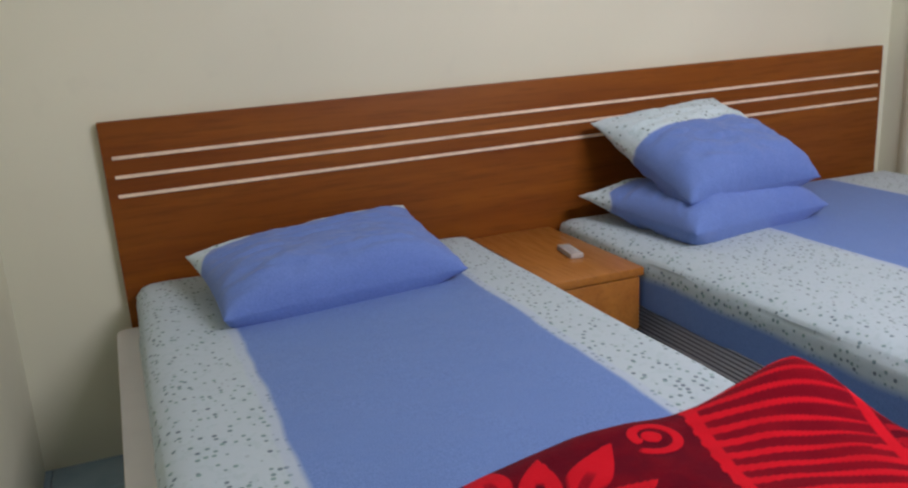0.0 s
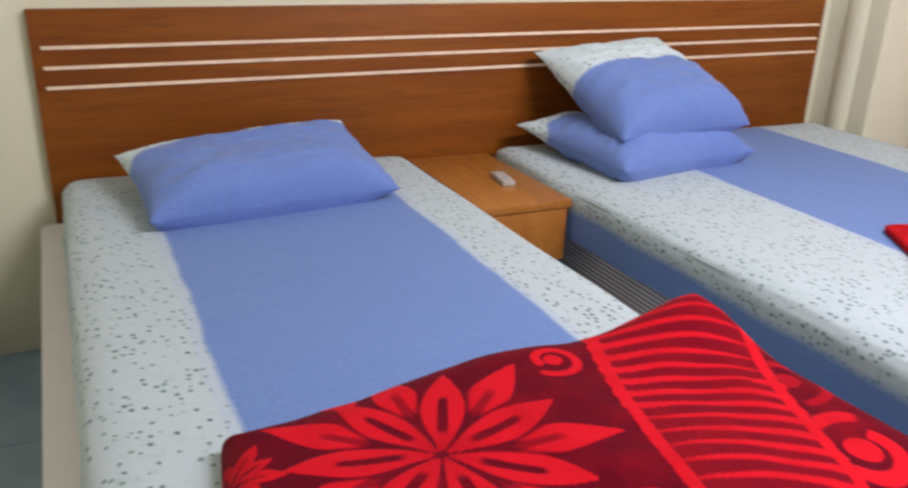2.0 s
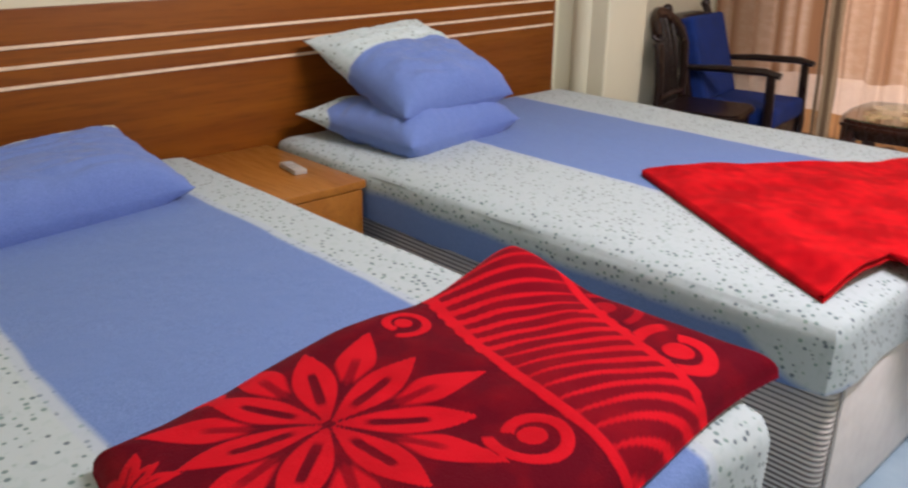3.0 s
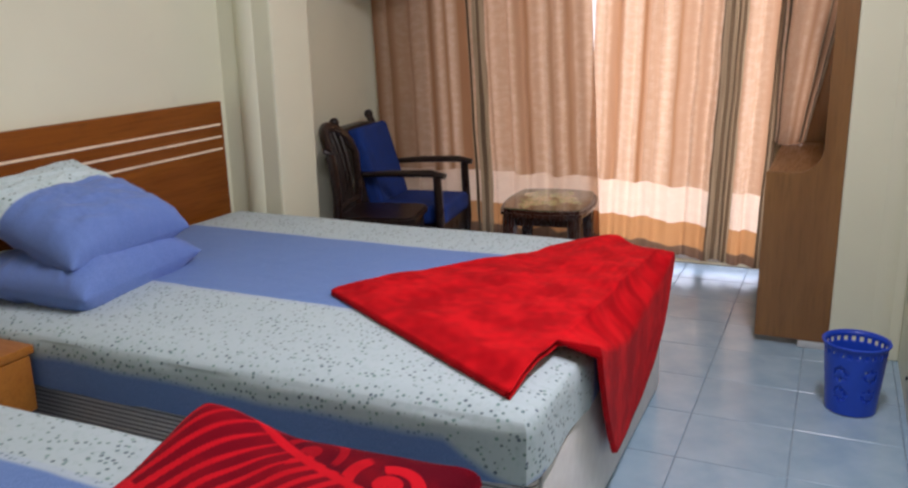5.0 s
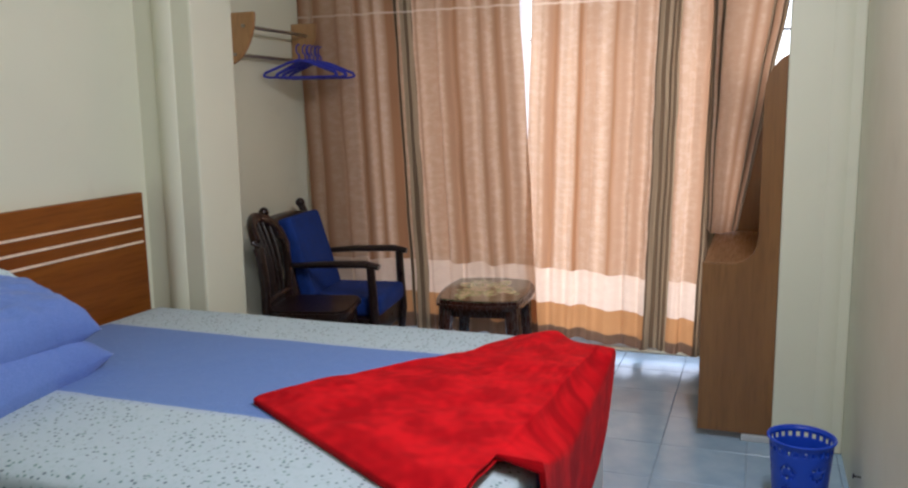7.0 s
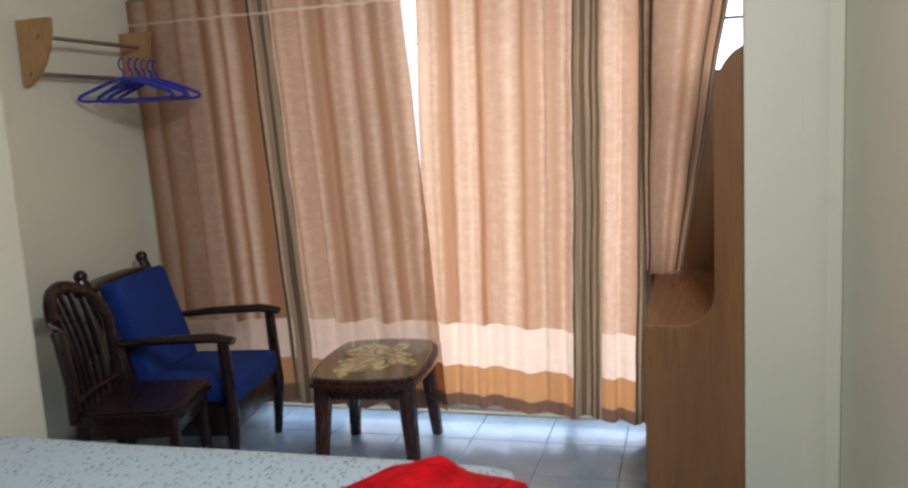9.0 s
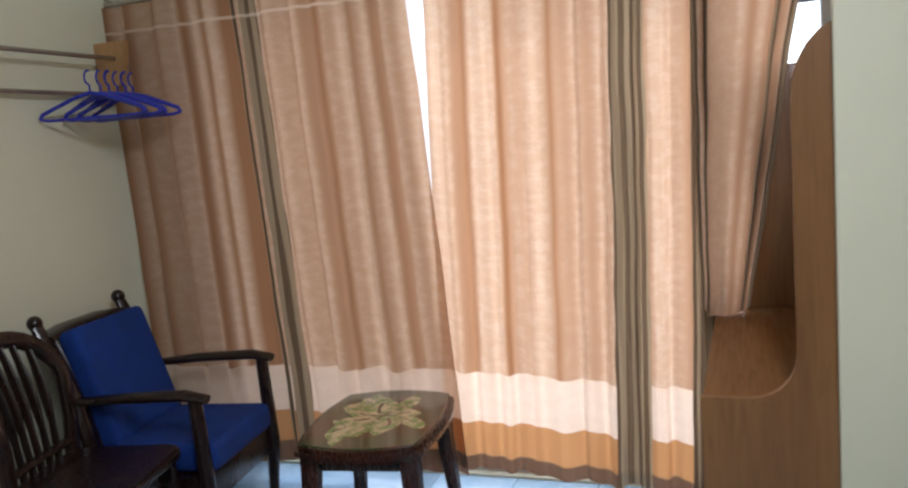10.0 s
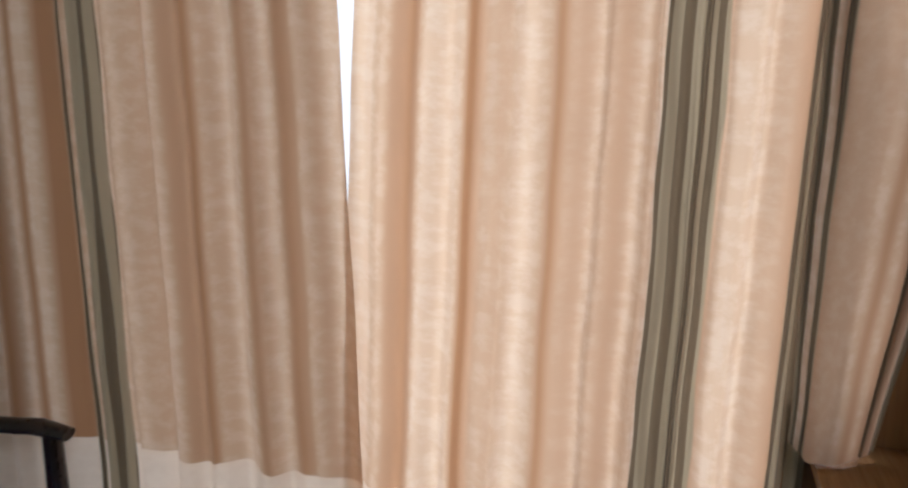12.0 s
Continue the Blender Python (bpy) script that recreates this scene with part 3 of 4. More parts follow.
ob.matrix_world = pose(2.052, 2.41, 0.78, 22, 0, 4)

# ---- blankets ----
def curl(x, y, cx, cy, r, w, start=0.0):
    """A spiral curl with a round heart."""
    dx, dy = x - cx, y - cy
    d = math.hypot(dx, dy)
    if d > r * 1.3:
        return 0.0
    turn = ((math.atan2(dy, dx) - start) / (2 * math.pi)) % 1.0
    line = 1 - smoothstep(w * 0.55, w, abs(d - r * (1.0 - 0.45 * turn)))
    return max(line * smoothstep(0.0, 0.08, turn), 1 - smoothstep(r * 0.30, r * 0.38, d))


def petal(d, k, size, slot):
    """One leaf-shaped petal: d along it (0..1), k across in the same unit."""
    if d < 0.04 or d > 1:
        return 0.0
    half = size * math.sin(math.pi * d ** 1.12) + 0.004
    body = 1 - smoothstep(half * 0.80, half, abs(k))
    vein = (1 - smoothstep(0.022, 0.045, abs(k))) * smoothstep(0.20, 0.34, d) * (1 - smoothstep(0.60, 0.74, d))
    return body * (1 - slot * vein)


def flower(x, y, cx, cy, size, petals, turn):
    dx, dy = x - cx, y - cy
    d, a = math.hypot(dx, dy) / size, math.atan2(dy, dx) + turn
    if d > 1.02:
        return 0.0
    step = 2 * math.pi / petals
    m = (a / step) % 1.0 - 0.5
    near = petal(d * math.cos(m * step) / 0.80, d * math.sin(m * step) / 0.80, 1.2 / petals, 0.95) * (0.55 + 0.6 * min(0.75, d))
    e = ((a / step + 0.5) % 1.0 - 0.5)
    far = petal(d * math.cos(e * step), d * math.sin(e * step), 1.0 / petals, 0.5)
    behind = smoothstep(0.10, 0.19, abs(m) * step * d) if d < 0.75 else 1.0
    return max(near, far * 0.85 * max(0.0, min(1.0, behind)) if near < 0.15 else near)


def red_figure(x, y):
    v = max(flower(x, y, 0.70, 1.00, 0.250, 7, 0.2), flower(x, y, 0.50, 0.84, 0.085, 4, 0.3), flower(x, y, 0.44, 1.06, 0.075, 5, 0.4),
            curl(x, y, 0.88, 0.80, 0.060, 0.012, 2.2), curl(x, y, 1.225, 0.80, 0.075, 0.016, 0.6), flower(x, y, 0.62, 0.76, 0.07, 5, 0.2),
            curl(x, y, 0.955, 1.15, 0.045, 0.010, 3.5), curl(x, y, 0.62, 1.185, 0.030, 0.009, 1.0), 0.5 * curl(x, y, 1.26, 0.97, 0.065, 0.013, 4.0), 0.45 * curl(x, y, 1.33, 1.06, 0.04, 0.010, 1.0))
    # the ribbed leaf that runs across
    t = (1.30 - y) / 0.70
    mid = 1.25 - 0.36 * t + 0.14 * t * t
    half = 0.155 - 0.055 * t
    e = (x - mid) / half
    if abs(e) < 1.08:
        lines = math.sin((0.42 * x + 0.90 * y + 0.016 * e * e) * 2 * math.pi / 0.034 + 1.3 * noise.noise(Vector((x * 9, y * 9, 3))))
        taper = 0.45 + 0.45 * e * (1 if t < 0.45 else -1)
        v = max(0.36, 0.85 * smoothstep(taper - 0.35, taper + 0.35, lines), smoothstep(0.86, 0.92, abs(e)) * (1 - smoothstep(1.02, 1.08, abs(e))))
    return v


def make_blanket(name, corners, z, thick, material, nu, nv, figure, lump, label):
    """A folded plush blanket between four corners, with rolled edges."""
    a, b, c, d = [Vector((*p, 0)) for p in corners]

    def flat(s, t):
        p = (a * (1 - s) + b * s) * (1 - t) + (d * (1 - s) + c * s) * t
        w = 0.014 * math.sin(s * 9 + t * 4)
        return p + Vector((w * 0.6, w, 0))

    def rim(s, t):
        e = min(s, 1 - s) * (b - a).length
        f = min(t, 1 - t) * (d - a).length
        return max(0.0, 1 - max(0.0, 1 - min(e, f) / 0.075) ** 2) ** 0.5

    def up(s, t):
        p = flat(s, t)
        wr = noise.noise(Vector((p.x * 5, p.y * 4, 2))) * 0.012 + noise.noise(Vector((p.x * 13, p.y * 11, 5))) * 0.004
        return Vector((p.x, p.y, z + (thick + wr + lump(p.x, p.y)) * rim(s, t) + 0.004))

    def low(s, t):
        p = flat(s, t)
        return Vector((p.x, p.y, z - 0.012 + 0.016 * (1 - rim(s, t))))

    me = grid_mesh(name, nu, nv, up, material, lambda s, t: figure(flat(s, t).x, flat(s, t).y), None, low)
    return tagged(new(name, me), label, "blanket", "blankets")


make_blanket("blanket", [(0.36, 0.70), (1.37, 0.69), (1.325, 1.285), (0.46, 1.20)], BED_Z, 0.062, M_RED_A, 260, 150, red_figure,
             lambda x, y: 0.055 * math.exp(-((x - 1.27) / 0.13) ** 2 - ((y - 1.18) / 0.12) ** 2),
             "folded dark red plush blanket with bright flower figure")


def throw_mesh():
    """The bright blanket on the double bed: lies on top, bends over the foot edge and hangs in a point."""
    w, n, e, s = Vector((2.19, 1.53, 0)), Vector((3.05, 0.93, 0)), Vector((3.00, 0.70, 0)), Vector((1.71, 0.775, 0))
    edge = 0.69

    def place(q, t):
        p = (w * (1 - q) + n * q) * (1 - t) + (s * (1 - q) + e * q) * t
        wob = 0.014 * math.sin(q * 8) + 0.003 * math.sin(q * 21 + t * 5)
        p = p + Vector((0.6, 0.8, 0)) * 0.022 * math.sin(t * 2 * math.pi) * (1 - q) ** 2
        wr = 0.016 * noise.noise(Vector((p.x * 4, p.y * 4, 7))) + 0.007 * noise.noise(Vector((p.x * 11, p.y * 9, 3)))
        rim = min(1.0, min(q, 1 - q, t + 0.02) * 14)
        return Vector((p.x, p.y + wob * (1 - t), BED_Z + 0.020 + 0.020 * rim + max(wr, -0.006) * rim + 0.03 * math.exp(-((q - 1) ** 2 + (t - 0.3) ** 2) / 0.03)))

    def hang(q, t):
        top = place(q, 1.0)
        drop = 0.42 * (max(0.0, 1 - (0.47 - q) / 0.25) ** 0.75 if q < 0.47 else max(0.0, 1 - ((q - 0.47) / 0.53) ** 2.4))
        k = t * drop
        swell = 0.020 * math.sin(q * 9) * t
        return Vector((top.x - 0.10 * t * drop, edge - 0.030 * smoothstep(0, 0.3, t) - swell * 0.6 if drop > 0 else top.y, top.z - k - 0.004 * t))

    def both(q, t):
        if t <= 0.72:
            return place(q, t / 0.72)
        k = (t - 0.72) / 0.28
        p = hang(q, k)
        a = place(q, 1.0)
        f = smoothstep(0, 0.25, k)
        return Vector((p.x, a.y * (1 - f) + p.y * f, p.z))

    def under(q, t):
        p = both(q, t)
        return Vector((p.x, p.y + (0.014 if t > 0.74 else 0.0), p.z - (0.018 if t <= 0.74 else 0.004)))

    return grid_mesh("blanket", 110, 130, both, M_RED_B, lambda q, t: 0.5 + 0.35 * noise.noise(Vector((q * 12, t * 9, 1))) + 0.3 * noise.noise(Vector((q * 40, t * 30, 4))), None, under)


tagged(new("blanket", throw_mesh()), "bright red plush blanket spread over the bed foot", "blanket", "blankets")

# ---- nightstand and remote ----
stand = thing("nightstand", pose(0, 0, 0), "orange-brown veneer nightstand between the beds", "nightstand")
part("top", bm_box(1.335, 1.632, 2.13, 2.69, 0.487, 0.512, 0.004), M_OAK, stand)
part("body", bm_box(1.345, 1.622, 2.15, 2.685, 0.33, 0.487, 0.003), M_OAK, stand)
part("drawer", bm_box(1.347, 1.620, 2.133, 2.149, 0.325, 0.484, 0.005), M_OAK, stand)
part("foot_box", bm_box(1.36, 1.607, 2.30, 2.68, 0.0, 0.33, 0.003), M_PANEL, stand)
remote = thing("remote_control", pose(1.522, 2.358, 0.512, 0, 0, -8), "small pale grey remote control on the nightstand", "remote control")
part("body", bm_box(-0.021, 0.021, -0.058, 0.058, 0.0, 0.017, 0.005), M_REMOTE, remote)
part("screen", bm_box(-0.013, 0.013, 0.022, 0.044, 0.0165, 0.0185, 0.001), M_KEY, remote)
for k in range(4):
    part("button", bm_box(-0.012 + 0.015 * (k % 2), -0.003 + 0.015 * (k % 2), -0.03 + 0.02 * (k // 2), -0.021 + 0.02 * (k // 2), 0.0165, 0.019, 0.001), M_KEY, remote)

# ---- armchairs ----
def armchair(m, label):
    """Faces -y; origin on the floor under the middle of the seat."""
    ch = thing("armchair", m, label, "armchair")
    W, F, B = 0.262, -0.30, 0.125
    for sx in (-1, 1):
        part("front_leg", bm_tube([(sx * W, F + 0.02, 0), (sx * W, F + 0.0, 0.25), (sx * W, F + 0.015, 0.575)], [0.018, 0.026, 0.022], 10, 1.2), M_DARK, ch)
        post = part("back_post", bm_tube([(sx * W * 0.93, B + 0.09, 0), (sx * W * 0.93, B - 0.01, 0.30), (sx * W * 0.93, B + 0.05, 0.58), (sx * W * 0.93, B + 0.15, 0.80), (sx * W * 0.93, B + 0.165, 0.835)],
                                     [0.020, 0.027, 0.026, 0.022, 0.020], 10, 1.2), M_DARK, ch)
        knob = bmesh.new()
        bmesh.ops.create_uvsphere(knob, u_segments=12, v_segments=8, radius=0.027, matrix=Matrix.Translation((sx * W * 0.93, B + 0.17, 0.85)))
        part("knob", knob, M_DARK, post)
        part("arm", bm_tube([(sx * W, F - 0.03, 0.578), (sx * W, F + 0.05, 0.592), (sx * W, -0.02, 0.585), (sx * W * 0.97, B - 0.02, 0.575), (sx * W * 0.95, B + 0.05, 0.575)],
                                [0.026, 0.032, 0.030, 0.026, 0.02], 10, 0.6), M_DARK, ch)
        part("side_rail", bm_box(sx * W - 0.014, sx * W + 0.014, F + 0.02, B, 0.19, 0.31, 0.006), M_DARK, ch)
    part("front_rail", bm_box(-W, W, F + 0.0, F + 0.03, 0.20, 0.31, 0.006), M_DARK, ch)
    part("top_rail", bm_tube([(-W * 0.93, B + 0.15, 0.79), (-0.1, B + 0.165, 0.805), (0.1, B + 0.165, 0.805), (W * 0.93, B + 0.15, 0.79)], 0.046, 10, 0.35), M_DARK, ch)
    part("lower_rail", bm_box(-W * 0.93, W * 0.93, B - 0.02, B + 0.012, 0.31, 0.36, 0.006), M_DARK, ch)
    for k in range(6):
        x = -0.20 + 0.08 * k
        part("slat", bm_tube([(x, B + 0.0, 0.35), (x, B + 0.035, 0.52), (x, B + 0.10, 0.68), (x, B + 0.155, 0.80)], [0.015, 0.018, 0.018, 0.014], 8, 0.45), M_DARK, ch)
    part("seat_board", bm_box(-W + 0.02, W - 0.02, F + 0.03, B - 0.02, 0.285, 0.305, 0.004), M_DARK, ch)
    part("seat_cushion", bm_box(-W + 0.03, W - 0.03, F - 0.02, B - 0.05, 0.306, 0.41, 0.035, 4), M_BLUE, ch, "royal blue seat cushion")
    back = bm_box(-W + 0.055, W - 0.045, -0.045, 0.045, 0.0, 0.445, 0.032, 4)
    bmesh.ops.transform(back, matrix=pose(0, B - 0.04, 0.385, -17), verts=back.verts[:])
    part("back_cushion", back, M_BLUE, ch, "royal blue back cushion")
    return ch


def side_chair(m, label):
    """A small hoop-backed chair with curved splats that faces -y."""
    ch = thing("side_chair", m, label, "chair")
    W, F, B = 0.165, -0.17, 0.17

    def back(x, z):
        k = max(0.0, z - 0.40)
        return Vector((x, B + 0.02 + 0.35 * k * k + 0.05 * k - 1.1 * x * x * min(1.0, k * 4), z))

    for sx in (-1, 1):
        part("front_leg", bm_tube([(sx * W * 0.92, F + 0.02, 0), (sx * W * 0.92, F + 0.015, 0.22), (sx * W * 0.92, F + 0.02, 0.40)], [0.016, 0.023, 0.022], 10), M_DARK, ch)
        part("back_leg", bm_tube([(sx * W, B + 0.06, 0), (sx * W, B + 0.01, 0.25), (sx * W, B - 0.005, 0.41)], [0.017, 0.022, 0.024], 10, 1.2), M_DARK, ch)
        part("side_rail", bm_box(sx * W - 0.011, sx * W + 0.011, F + 0.03, B - 0.01, 0.335, 0.40, 0.004), M_DARK, ch)
    hoop = [back(-W, 0.40), back(-W - 0.012, 0.55)] + [back(-(W + 0.02) * math.cos(radians(a)), 0.70 + 0.155 * math.sin(radians(a))) for a in range(0, 181, 12)] + [back(W + 0.012, 0.55), back(W, 0.40)]
    part("hoop", bm_tube(hoop, [0.022] * 2 + [0.023] * 16 + [0.022] * 2, 10, 1.25), M_DARK, ch, "arched dark wooden back hoop")
    for k in range(5):
        x = -0.108 + 0.054 * k
        zt = 0.70 + 0.155 * (max(0.0, 1 - (x / (W + 0.02)) ** 2)) ** 0.5
        zs = [0.42 + (zt - 0.42) * q / 6 for q in range(7)]
        part("splat", bm_tube([back(x * (0.85 + 0.15 * q / 6), z) for q, z in enumerate(zs)], [0.016, 0.014, 0.013, 0.019, 0.019, 0.015, 0.012], 8, 0.45), M_DARK, ch)
    part("cross_rail", bm_tube([back(x, 0.475) for x in (-W, -0.06, 0.06, W)], 0.020, 8, 0.6), M_DARK, ch)
    r = 0.07
    outline = []
    for cx, cy, a0 in ((W - r + 0.03, B - 0.04, 0), (-W + r - 0.03, B - 0.04, 90), (-W + r - 0.03, F + r - 0.03, 180), (W - r + 0.03, F + r - 0.03, 270)):
        outline += [Vector((cx + r * math.cos(radians(a0 + q * 15)), cy + r * math.sin(radians(a0 + q * 15)), 0.40)) for q in range(7)]
    part("seat", bm_prism(outline, (0, 0, 0.038), 0.010), M_DARK, ch)
    part("front_rail", bm_box(-W + 0.02, W - 0.02, F + 0.006, F + 0.028, 0.335, 0.40, 0.004), M_DARK, ch)
    for sy in (F + 0.018, B + 0.015):
        part("stretcher", bm_tube([(-W * 0.92, sy, 0.18), (W * 0.92, sy, 0.18)], 0.011, 8), M_DARK, ch)
    return ch


armchair(pose(4.268, 2.388, 0, 0, 0, 8), "dark lacquered armchair with royal blue cushions by the curtain")
side_chair(pose(3.79, 2.25, 0, 0, 0, 14), "small dark lacquered chair with curved slatted back")

# ---- print-topped stool ----
stool = thing("side_table", pose(4.355, 1.548, 0, 0, 0, 8), "small red-brown side table with glossy leaf-print top", "side table")


def barrel(w, d, z, n=12):
    pts = []
    for sx, sy, ax in ((1, -1, 0), (1, 1, 1), (-1, 1, 2), (-1, -1, 3)):
        pts.append((sx, sy))
    out = []
    for k in range(4):
        (x0, y0), (x1, y1) = pts[k], pts[(k + 1) % 4]
        for q in range(n):
            t = q / n
            bow = 0.16 * math.sin(math.pi * t) ** 0.8
            x, y = x0 + (x1 - x0) * t, y0 + (y1 - y0) * t
            nx, ny = (1, 0) if x0 == x1 == 1 else (-1, 0) if x0 == x1 else (0, 1) if y0 == 1 else (0, -1)
            out.append(Vector(((x * 0.84 + nx * bow) * w / 2, (y * 0.84 + ny * bow) * d / 2, z)))
    return out


part("rim", bm_prism(barrel(0.66, 0.49, 0.385), (0, 0, 0.045), 0.016), M_STOOL, stool)


def top_place(s, t):
    a, b = 2 * s - 1, 2 * t - 1
    return Vector((a * 0.258 * (1 + 0.16 * (1 - b * b)), b * 0.190 * (1 + 0.16 * (1 - a * a)), 0.4335))


def top_figure(s, t):
    x, y = 2 * s - 1, 2 * t - 1
    x, y = x + 0.22 * noise.noise(Vector((x * 1.7, y * 1.7, 3))), y + 0.22 * noise.noise(Vector((x * 1.9, y * 1.6, 8)))
    v = max(flower(x, y, 0.05, -0.05, 0.85, 4, 0.5), flower(x, y, -0.45, 0.35, 0.45, 3, 1.1), flower(x, y, 0.5, 0.35, 0.42, 3, 0.2))
    return v * (1 - smoothstep(0.85, 0.95, max(abs(x), abs(y))))


ob = new("print_panel", grid_mesh("print_panel", 110, 90, top_place, M_PRINT, top_figure, None, lambda s, t: top_place(s, t) - Vector((0, 0, 0.004))))
ob.parent = stool
tagged(ob, "glossy green and yellow leaf print")
for sx in (-1, 1):
    for sy in (-1, 1):
        part("leg", bm_tube([(sx * 0.235, sy * 0.165, 0.388), (sx * 0.245, sy * 0.172, 0.25), (sx * 0.268, sy * 0.190, 0.0)], [0.040, 0.034, 0.025], 8), M_STOOL, stool)
    part("apron", bm_box(sx * 0.23 - 0.01, sx * 0.23 + 0.01, -0.16, 0.16, 0.335, 0.386, 0.004), M_STOOL, stool)
for sy in (-1, 1):
    part("apron", bm_box(-0.22, 0.22, sy * 0.168 - 0.01, sy * 0.168 + 0.01, 0.335, 0.386, 0.004), M_STOOL, stool)

# ---- dressing table ----
def dresser_side(x):
    r = 0.10
    out = [Vector((x, Y_RIGHT + 0.01, 0.03)), Vector((x, 0.433, 0.03)), Vector((x, 0.433, 0.735))]
    out += [Vector((x, 0.325 - r * math.sin(radians(a)), 0.835 - r * math.cos(radians(a)))) for a in range(0, 91, 15)]
    out += [Vector((x, 0.115 + 0.11 * math.cos(radians(a)), 1.40 + 0.155 * math.sin(radians(a)))) for a in range(0, 91, 15)]
    out += [Vector((x, Y_RIGHT + 0.01, 1.555))]
    return out


dresser = thing("dressing_table", pose(0, 0, 0), "brown veneer dressing table with tall curved end panel", "dressing table")
part("end_panel", bm_prism(dresser_side(3.75), (0.03, 0, 0), 0.004), M_PANEL, dresser, "curved brown veneer end panel")
part("table_top", bm_box(3.782, 4.755, Y_RIGHT + 0.04, 0.43, 0.705, 0.73, 0.004), M_PANEL_TOP, dresser)
part("back_panel", bm_box(3.782, 4.758, Y_RIGHT + 0.01, Y_RIGHT + 0.035, 0.0, 1.50, 0.004), M_PANEL, dresser)
part("far_base", bm_box(4.76, 4.785, 0.347, 0.47, 0.0, 0.80, 0.004), M_PANEL, dresser)
part("far_panel", bm_box(4.76, 4.785, Y_RIGHT + 0.01, 0.345, 0.0, 1.53, 0.006), M_PANEL, dresser, "tall brown veneer far end board")
part("plinth", bm_box(3.745, 3.775, 0.13, 0.26, 0.0, 0.029, 0.003), M_SKIRT, dresser, "pale plinth block")
for k in range(2):
    x = 3.795 + 0.415 * k
    part("drawer", bm_box(x, x + 0.40, 0.40, 0.422, 0.53, 0.695, 0.005), M_PANEL, dresser)

# ---- clothes rack and hangers ----
rack = thing("wall_rack", pose(0, 0, 0), "wall rack with wooden brackets and two steel rods", "clothes rack")
for x in (4.0, 4.62):
    out = [Vector((x, Y_RECESS - 0.002, 1.61))] + [Vector((x, Y_RECESS - 0.012 - 0.15 * math.sin(radians(a)) ** 1.3, 1.61 + 0.255 * (1 - math.cos(radians(a))))) for a in range(8, 91, 8)] + [Vector((x, Y_RECESS - 0.160, 1.868)), Vector((x, Y_RECESS - 0.002, 1.868))]
    part("bracket", bm_prism(out, (0.022, 0, 0), 0.003), M_BRACKET, rack)
for y, z in ((Y_RECESS - 0.10, 1.80), (Y_RECESS - 0.045, 1.66)):
    part("rod", bm_tube([(3.99, y, z), (4.65, y, z)], 0.009), M_STEEL, rack)


def hanger(m, label):
    h = thing("clothes_hanger", m, label, "hanger", "hangers on the rack")
    part("shoulder_bar", bm_tube([(0, -0.20, -0.115), (0, -0.19, -0.098), (0, -0.06, -0.045), (0, 0, -0.03), (0, 0.06, -0.045), (0, 0.19, -0.098), (0, 0.20, -0.115)], 0.0075, 8), M_HANG, h)
    part("lower_bar", bm_tube([(0, -0.20, -0.115), (0, -0.17, -0.122), (0, 0.17, -0.122), (0, 0.20, -0.115)], 0.006, 8), M_HANG, h)
    part("hook", bm_tube([(0, 0, -0.035), (0, 0, 0.0)] + [(0, 0.016 * math.sin(radians(a)), 0.026 - 0.026 * math.cos(radians(a)) * 1.0) for a in range(20, 230, 30)], 0.004, 6), M_HANG, h)
    return h


for k, (x, turn) in enumerate(((4.34, 18), (4.38, -4), (4.41, 10), (4.44, -12), (4.47, 3), (4.50, 22), (4.53, -7), (4.555, 6))):
    hanger(pose(x, Y_RECESS - 0.215 - 0.014 * (k % 3), 1.675, 0, 0, turn), "violet-blue plastic clothes hanger on the wall rack")

# ---- waste bin ----
bin_ob = thing("waste_bin", pose(3.20, 0.062, 0) @ Matrix.Scale(0.94, 4), "royal blue pierced plastic waste bin on the floor", "waste bin")


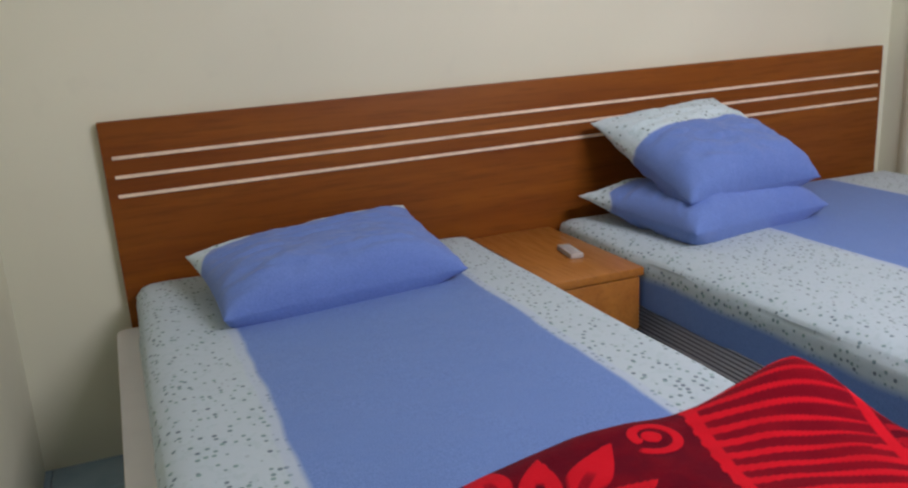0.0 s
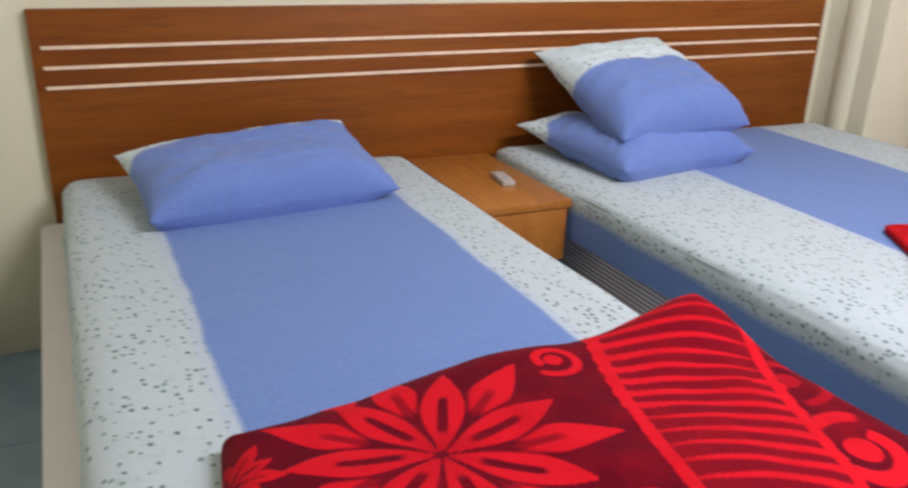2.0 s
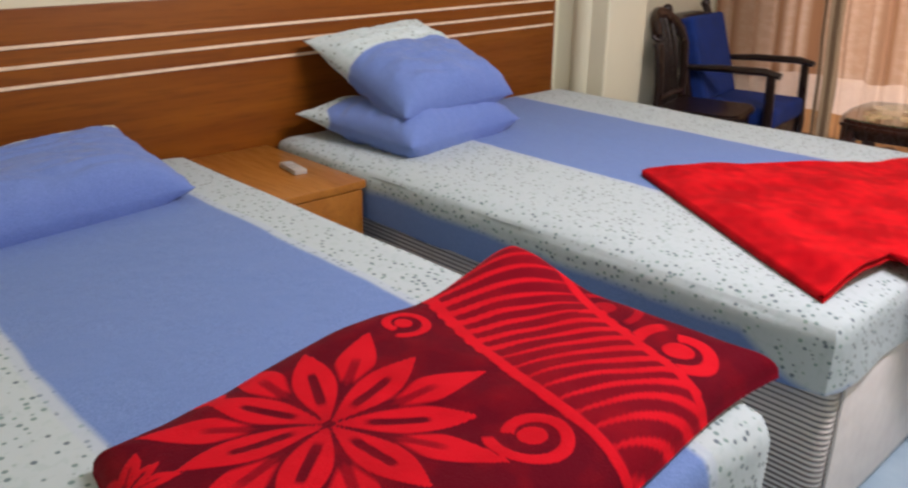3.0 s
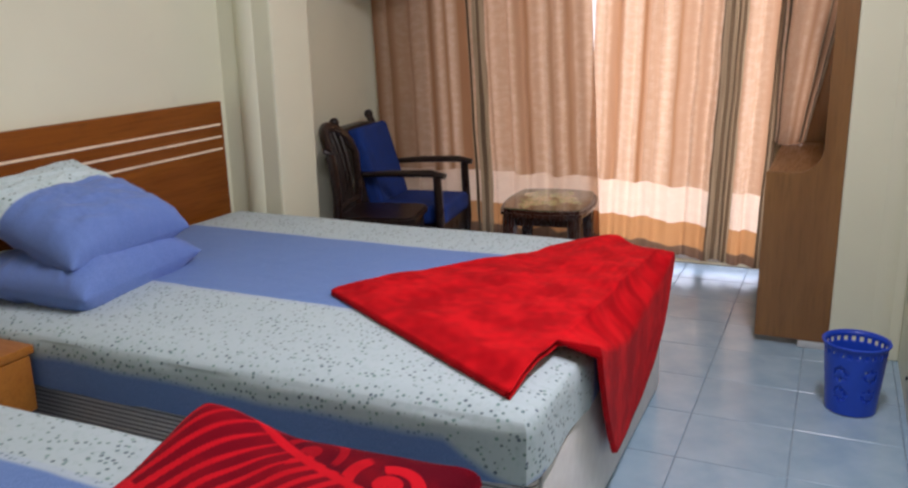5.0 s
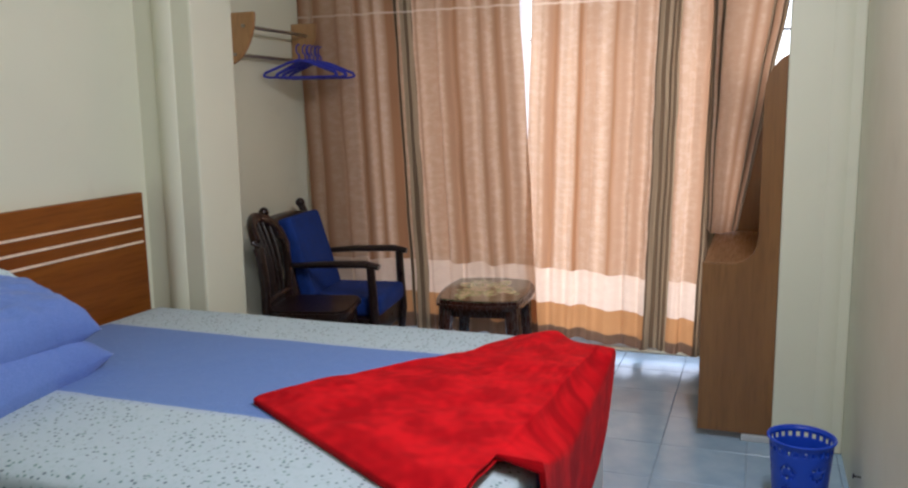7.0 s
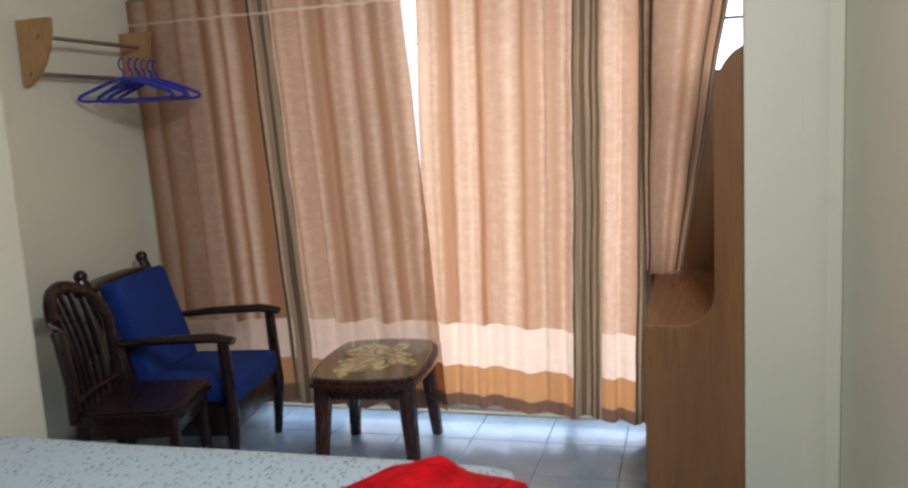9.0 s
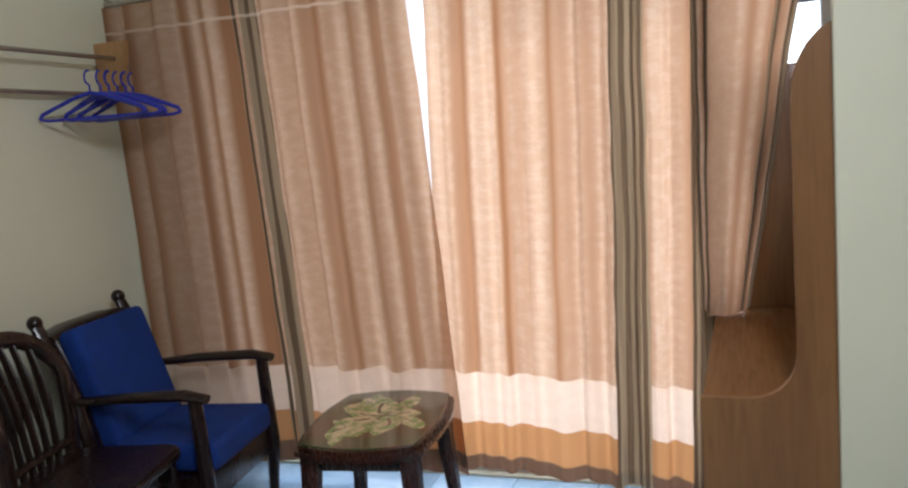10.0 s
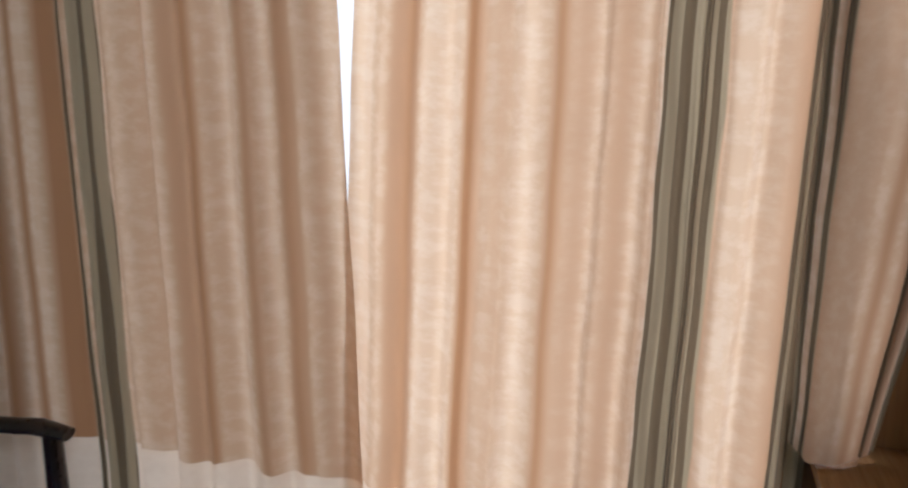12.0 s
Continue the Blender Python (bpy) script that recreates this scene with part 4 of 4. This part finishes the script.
def bin_wall():
    bm = bmesh.new()
    n, rows = 96, 30
    rng = random.Random(4)
    rings = []
    for j in range(rows + 1):
        z = 0.004 + 0.262 * j / rows
        rad = 0.088 + 0.022 * j / rows
        rings.append([bm.verts.new((rad * math.cos(2 * math.pi * i / n), rad * math.sin(2 * math.pi * i / n), z)) for i in range(n)])
    for j in range(rows):
        for i in range(n):
            slot = j == 27 and i % 4 < 2 or j == 26 and i % 4 < 2
            ring = any(abs(math.hypot((i % 16 - 8) * 0.0066, (j - jc) * 0.0088) - 0.022) < 0.0045 and (i + j) % 3 for jc in (9, 18))
            if not (slot or ring):
                bm.faces.new((rings[j][i], rings[j][(i + 1) % n], rings[j + 1][(i + 1) % n], rings[j + 1][i]))
    bm.faces.new(rings[0][::-1])
    return bm


wall_ob = part("bucket", bin_wall(), M_BIN, bin_ob)
sol = wall_ob.modifiers.new("thickness", "SOLIDIFY")
sol.thickness, sol.offset = 0.0025, -1
part("rim", bm_tube([(0.113 * math.cos(radians(a)), 0.113 * math.sin(radians(a)), 0.268) for a in range(0, 361, 10)], 0.005, 8), M_BIN, bin_ob)

# ---- nail in the wall along the walkway ----
nail = thing("nail", pose(3.12, Y_RIGHT, 0.167), "small dark nail stuck in the painted wall", "nail")
part("shank", bm_tube([(0, -0.01, 0), (0, 0.022, 0.003)], 0.003, 6), M_DARK, nail)
part("head", bm_tube([(0, 0.021, 0.003), (0, 0.025, 0.0034)], 0.008, 8), M_DARK, nail)

# ---- floor tiles ----
TILE, JOINT = 0.33, 0.003
floor_ob = bpy.data.objects["floor"]
tile_mesh = mesh_of("tile", bm_box(-TILE / 2 + JOINT / 2, TILE / 2 - JOINT / 2, -TILE / 2 + JOINT / 2, TILE / 2 - JOINT / 2, -0.008, 0.0, 0.0015, 1), M_TILE, False)
tx0, ty0 = -0.02, -0.425
for i in range(-1, 16):
    for j in range(0, 11):
        cx, cy = tx0 + TILE * (i + 0.5), ty0 + TILE * (j + 0.5)
        if X_LEFT - 0.3 < cx < X_WIN + 0.16 and Y_RIGHT - 0.2 < cy < Y_RECESS + 0.16:
            t_ob = new("tile", tile_mesh)
            t_ob.parent = floor_ob
            t_ob.location = (cx, cy, 0)
